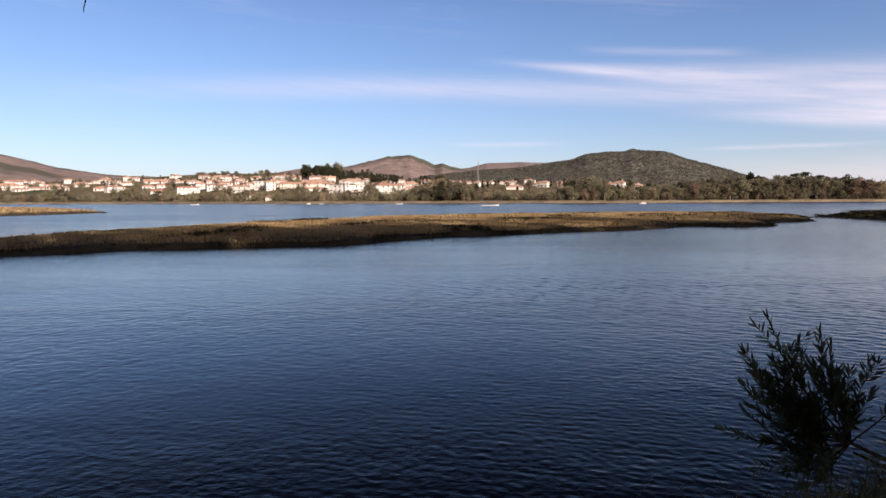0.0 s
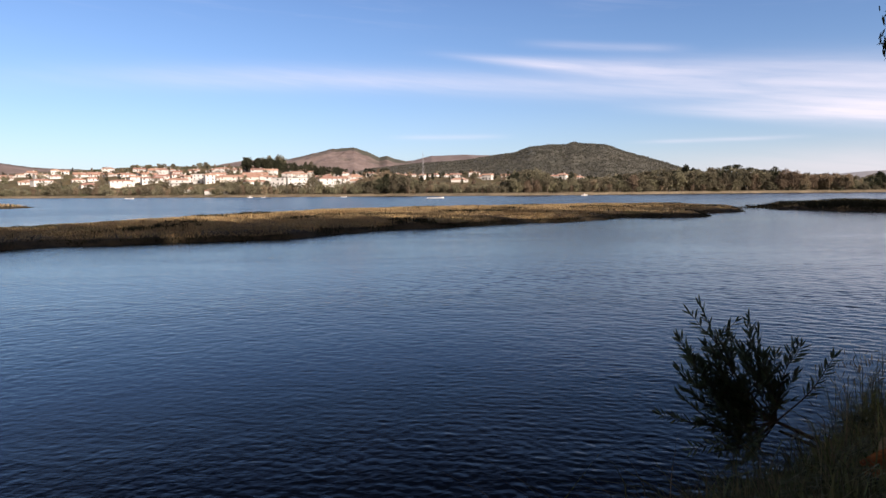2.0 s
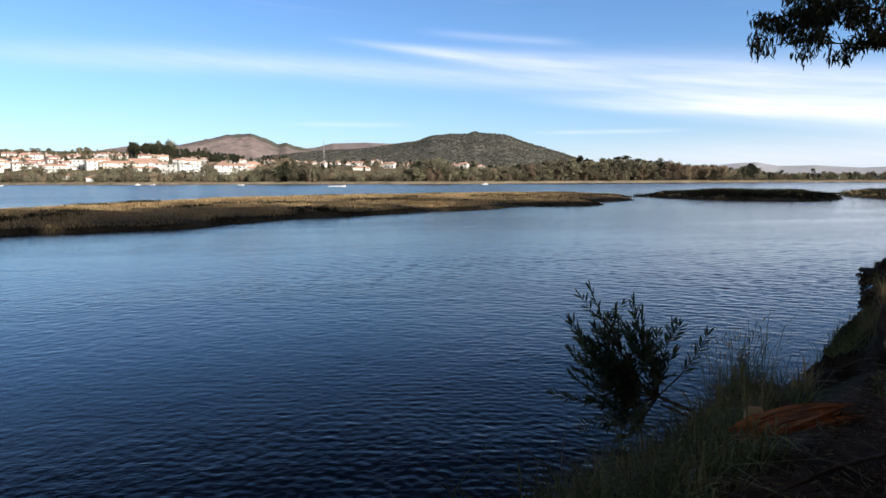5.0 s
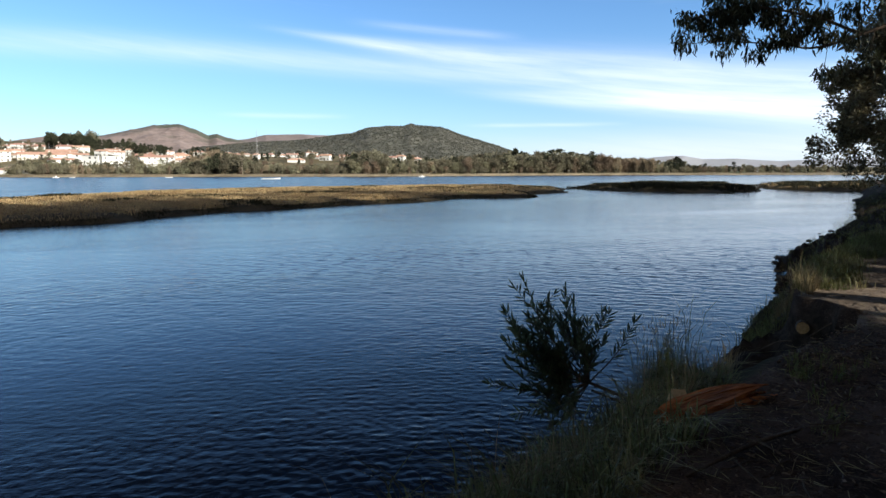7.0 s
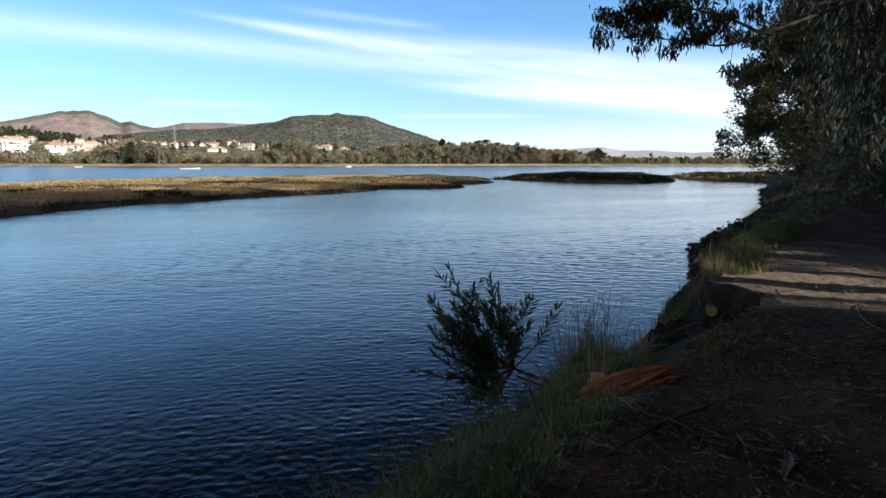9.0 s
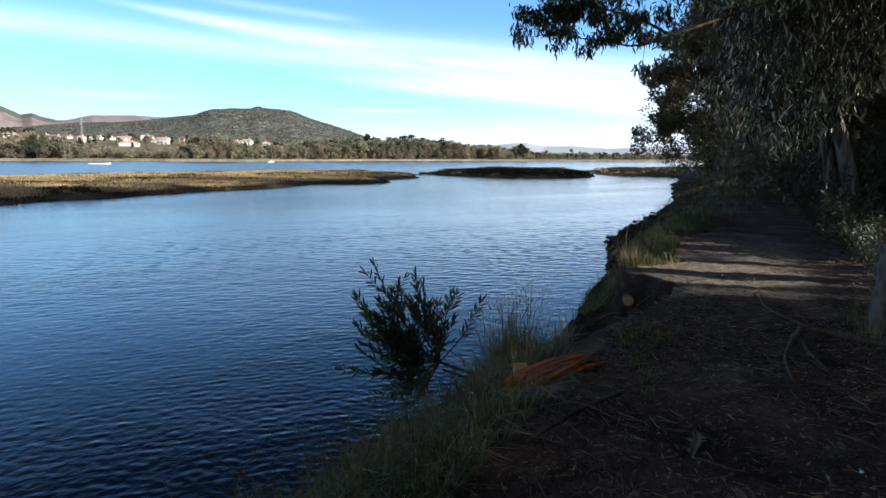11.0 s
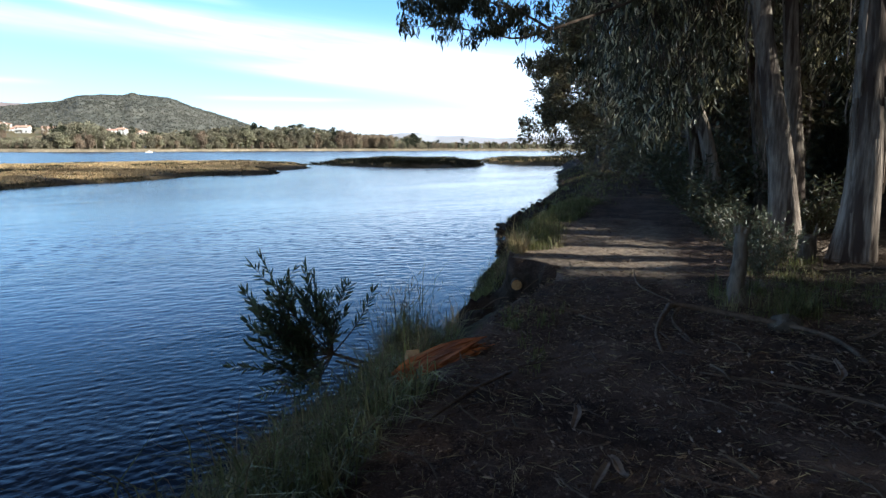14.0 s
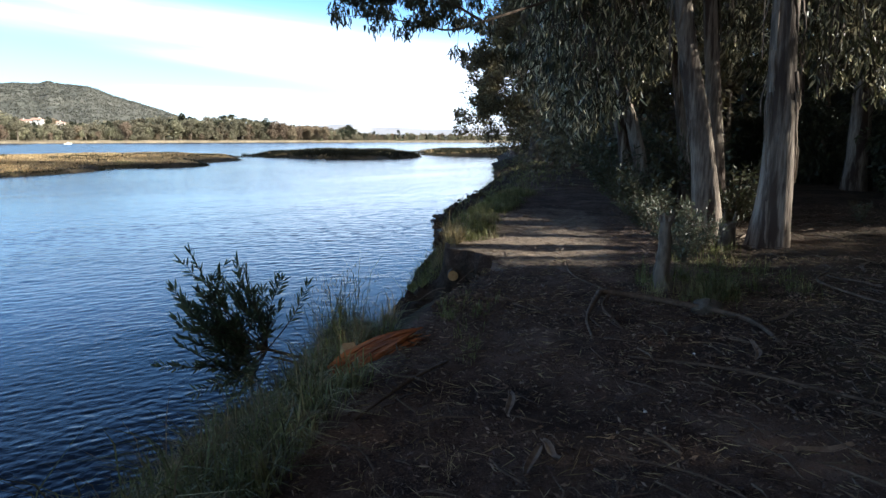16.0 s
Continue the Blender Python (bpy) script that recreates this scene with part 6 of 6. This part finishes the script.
# ---------------------------------------------------------------- stump, stones, wood
grass("dry_tuft_grass", (9.75, 10.9), (lambda s: bank_top(s) - 0.28, lambda s: bank_top(s) + 0.22), 1500, 0.26, 0.006, M_DRYGRASS, "pale yellow dry grass tuft at the broken bank edge", 38, clump=0.09, lean=1.4)
stump = thing("old_stump", None, None, "narrow weathered grey stump beside the path", "stump")
p = Vector((6.77, 2.72, PATH_Z - 0.05))
stump.matrix_world = pose(p.x, p.y, p.z, 0, 3, 30)
line = bent([(0, 0, -0.1), (0.0, 0.02, 0.25), (0.03, 0.0, 0.55), (0.02, 0.0, 0.86)], 10)
part("bole", Shape().tube(line, list(np.interp(np.linspace(0, 1, len(line)), [0, 0.2, 0.4, 0.7, 1], [0.17, 0.105, 0.08, 0.066, 0.06])), 20, lambda i, a: 1 + 0.2 * noise.noise(Vector((math.cos(a) * 0.9, math.sin(a) * 0.9, i * 0.28 + 4))) + 0.22 * noise.noise(Vector((math.cos(a) * 3, math.sin(a) * 3, i * 0.5)))).mesh("bole", True), M_STUMP, stump)
s = Shape()
for k in range(4):
    a = k * 0.9 + 1.9
    s.tube([(math.cos(a) * 0.06 + 0.02, math.sin(a) * 0.06, 0.80), (math.cos(a) * 0.075 + 0.02, math.sin(a) * 0.075, 0.87 + 0.03 * math.sin(k * 2.3))], [0.03, 0.012], 5)
part("splinter_rim", s.mesh("splinter_rim"), M_STUMP, stump)


broken = thing("broken_stump", None, None, "short splintered stump beside the stout eucalyptus", "stump")
broken.matrix_world = pose(9.95, 3.15, PATH_Z - 0.02, 0, -5, 70)
part("bole", Shape().tube(bent([(0, 0, -0.1), (0.02, 0, 0.2), (0.03, 0.02, 0.42)], 5), list(np.linspace(0.14, 0.10, 11)), 12, lambda i, a: 1 + 0.2 * math.cos(3 * a + i * 0.2) + 0.08 * math.sin(7 * a)).mesh("bole", True), M_STUMP, broken)
for k in range(6):
    a = k * 1.05
    part("splinter", Shape().tube([(math.cos(a) * 0.075 + 0.03, math.sin(a) * 0.075, 0.36), (math.cos(a) * 0.08 + 0.03, math.sin(a) * 0.08, 0.5 + 0.12 * math.sin(k * 2.1))], [0.035, 0.008], 5).mesh("splinter"), M_STUMP, broken)


def stone(x, y, z, size, seed, label, group="", flat=0.65, mat=None):
    r = random.Random(seed)
    bm = bmesh.new()
    bmesh.ops.create_icosphere(bm, subdivisions=3, radius=1.0)
    off = Vector((seed * 3.1, seed * 1.7, 0))
    for v in bm.verts:
        n = noise.fractal(v.co * 1.1 + off, 0.8, 2.0, 4)
        cell = noise.cell(v.co * 1.3 + off) * 0.02
        v.co *= (1 + 0.28 * n + cell)
        v.co.z *= flat
        v.co *= size
    me = bpy.data.meshes.new("stone")
    bm.to_mesh(me)
    bm.free()
    return thing("stone", me, mat or M_STONE, label, "stone", group, at=pose(x, y, z, r.uniform(-10, 10), r.uniform(-10, 10), r.uniform(0, 360)))


stone(6.19, 2.03, PATH_Z + 0.03, 0.15, 3, "half-buried grey granite stone beside the path")
for i, (s1, w1, d) in enumerate(((22.0, 3.55, 0.35), (20.6, 3.7, 0.3), (23.4, 3.6, 0.35), (24.6, 3.6, 0.3), (19.4, 3.55, 0.25), (16.5, 3.15, 0.13), (26.2, 3.75, 0.3), (28, 3.6, 0.35), (29.5, 3.9, 0.2), (31, 3.7, 0.3), (21.4, 3.3, 0.3), (25.5, 3.3, 0.3), (17.8, 3.2, 0.2))):
    p = at(s1, w1)
    d *= 0.36
    stone(p.x, p.y, max(p.z, -0.03) + d * 0.15, d, 10 + i, "dark wet stone at the water's edge", "stones at the waterline", 0.6, M_BARKDARK)
for i, (s1, w1) in enumerate(((3.75, -0.75), (2.75, -1.5), (2.7, -1.62), (4.9, -1.25), (3.4, -2.2))):
    p = at(s1, w1)
    stone(p.x, p.y, p.z + 0.03, 0.010, 30 + i, "tiny white pebble on the soil", "white pebbles", 0.6, M_WHITE)

# the split log of orange wood at the bank's edge
log = thing("split_log", None, None, "broken orange wood log lying at the bank's edge", "log")
a, b = at(4.3, 1.36, -0.01), at(5.15, 0.86, -0.01)
log.matrix_world = Matrix.Translation((a + b) / 2) @ (b - a).to_track_quat("X", "Z").to_matrix().to_4x4()
r = random.Random(6)
for i in range(8):
    L1, y0, z0 = r.uniform(0.45, 0.95), (i - 3.5) * 0.033, 0.03 + 0.04 * (i % 2)
    x0 = r.uniform(-0.15, 0.1)
    line = bent([(x0 - L1 / 2, y0 + r.uniform(-0.03, 0.03), z0 - 0.02), (x0, y0, z0 + 0.03), (x0 + L1 / 2, y0 * 0.5 + r.uniform(-0.02, 0.02), z0 + r.uniform(-0.02, 0.05))], 6)
    part("splinter", Shape().tube(line, list(np.interp(np.linspace(0, 1, len(line)), [0, 0.25, 0.7, 1], [0.012, 0.036, 0.034, 0.005])), 7, lambda i, a: 1 + 0.4 * math.cos(2 * a + i * 0.3) + 0.15 * math.sin(5 * a + i)).mesh("splinter"), M_LOG, log)
block = thing("wood_block", None, None, "pale cut block of wood beside the orange log", "wood block")
p = at(4.66, 1.36, 0.03)
block.matrix_world = pose(p.x, p.y, p.z - 0.02, 12, -8, 60)
s = Shape().tube([(-0.12, 0, 0.03), (-0.10, 0, 0.03), (0.10, 0.01, 0.04), (0.13, 0.0, 0.04)], [0.085, 0.105, 0.10, 0.08], 7, lambda i, a: 1 + 0.15 * math.sin(2 * a + 1) + 0.1 * math.sin(3 * a))
part("block", s.mesh("block"), M_CUT, block)
# sawn log end in the washed-out hollow, and exposed roots
end = thing("cut_log", None, None, "sawn log end sticking out of the eroded bank", "log")
p = Vector((7.0, 6.0, 0.52))
end.matrix_world = look(p, (4.0, 3.4, 1.1))
part("bark", Shape().tube([(0, 0, -0.06), (0, 0.01, 0.02), (0.01, 0.01, 0.75)], [0.08, 0.088, 0.09], 12, lambda i, a: 1 + 0.06 * math.sin(3 * a + i)).mesh("bark"), M_BARKDARK, end)
part("cut_face", Shape().tube([(0, 0, -0.072), (0, 0, -0.058)], [0.074, 0.076], 12).mesh("cut_face"), M_CUT, end, "pale yellow sawn face")
r = random.Random(44)
for i, (s1, w1) in enumerate(((7.4, 1.15), (7.9, 1.05), (8.4, 1.0), (8.8, 1.2), (9.2, 1.5), (6.9, 1.3), (9.05, 0.9))):
    q = at(s1, w1, 0.02)
    line = bent([q + Vector((0.1, -0.25, 0.05)), q + Vector((r.uniform(-0.1, 0.1), 0.0, 0.04)), q + Vector((r.uniform(-0.35, 0.2), r.uniform(0.1, 0.35), -0.15))], 5)
    thing("exposed_root", Shape().tube(line, list(np.linspace(0.016, 0.006, len(line))), 6).mesh("exposed_root", True), M_TWIG, "thin root exposed in the eroded bank", "root", "exposed roots")
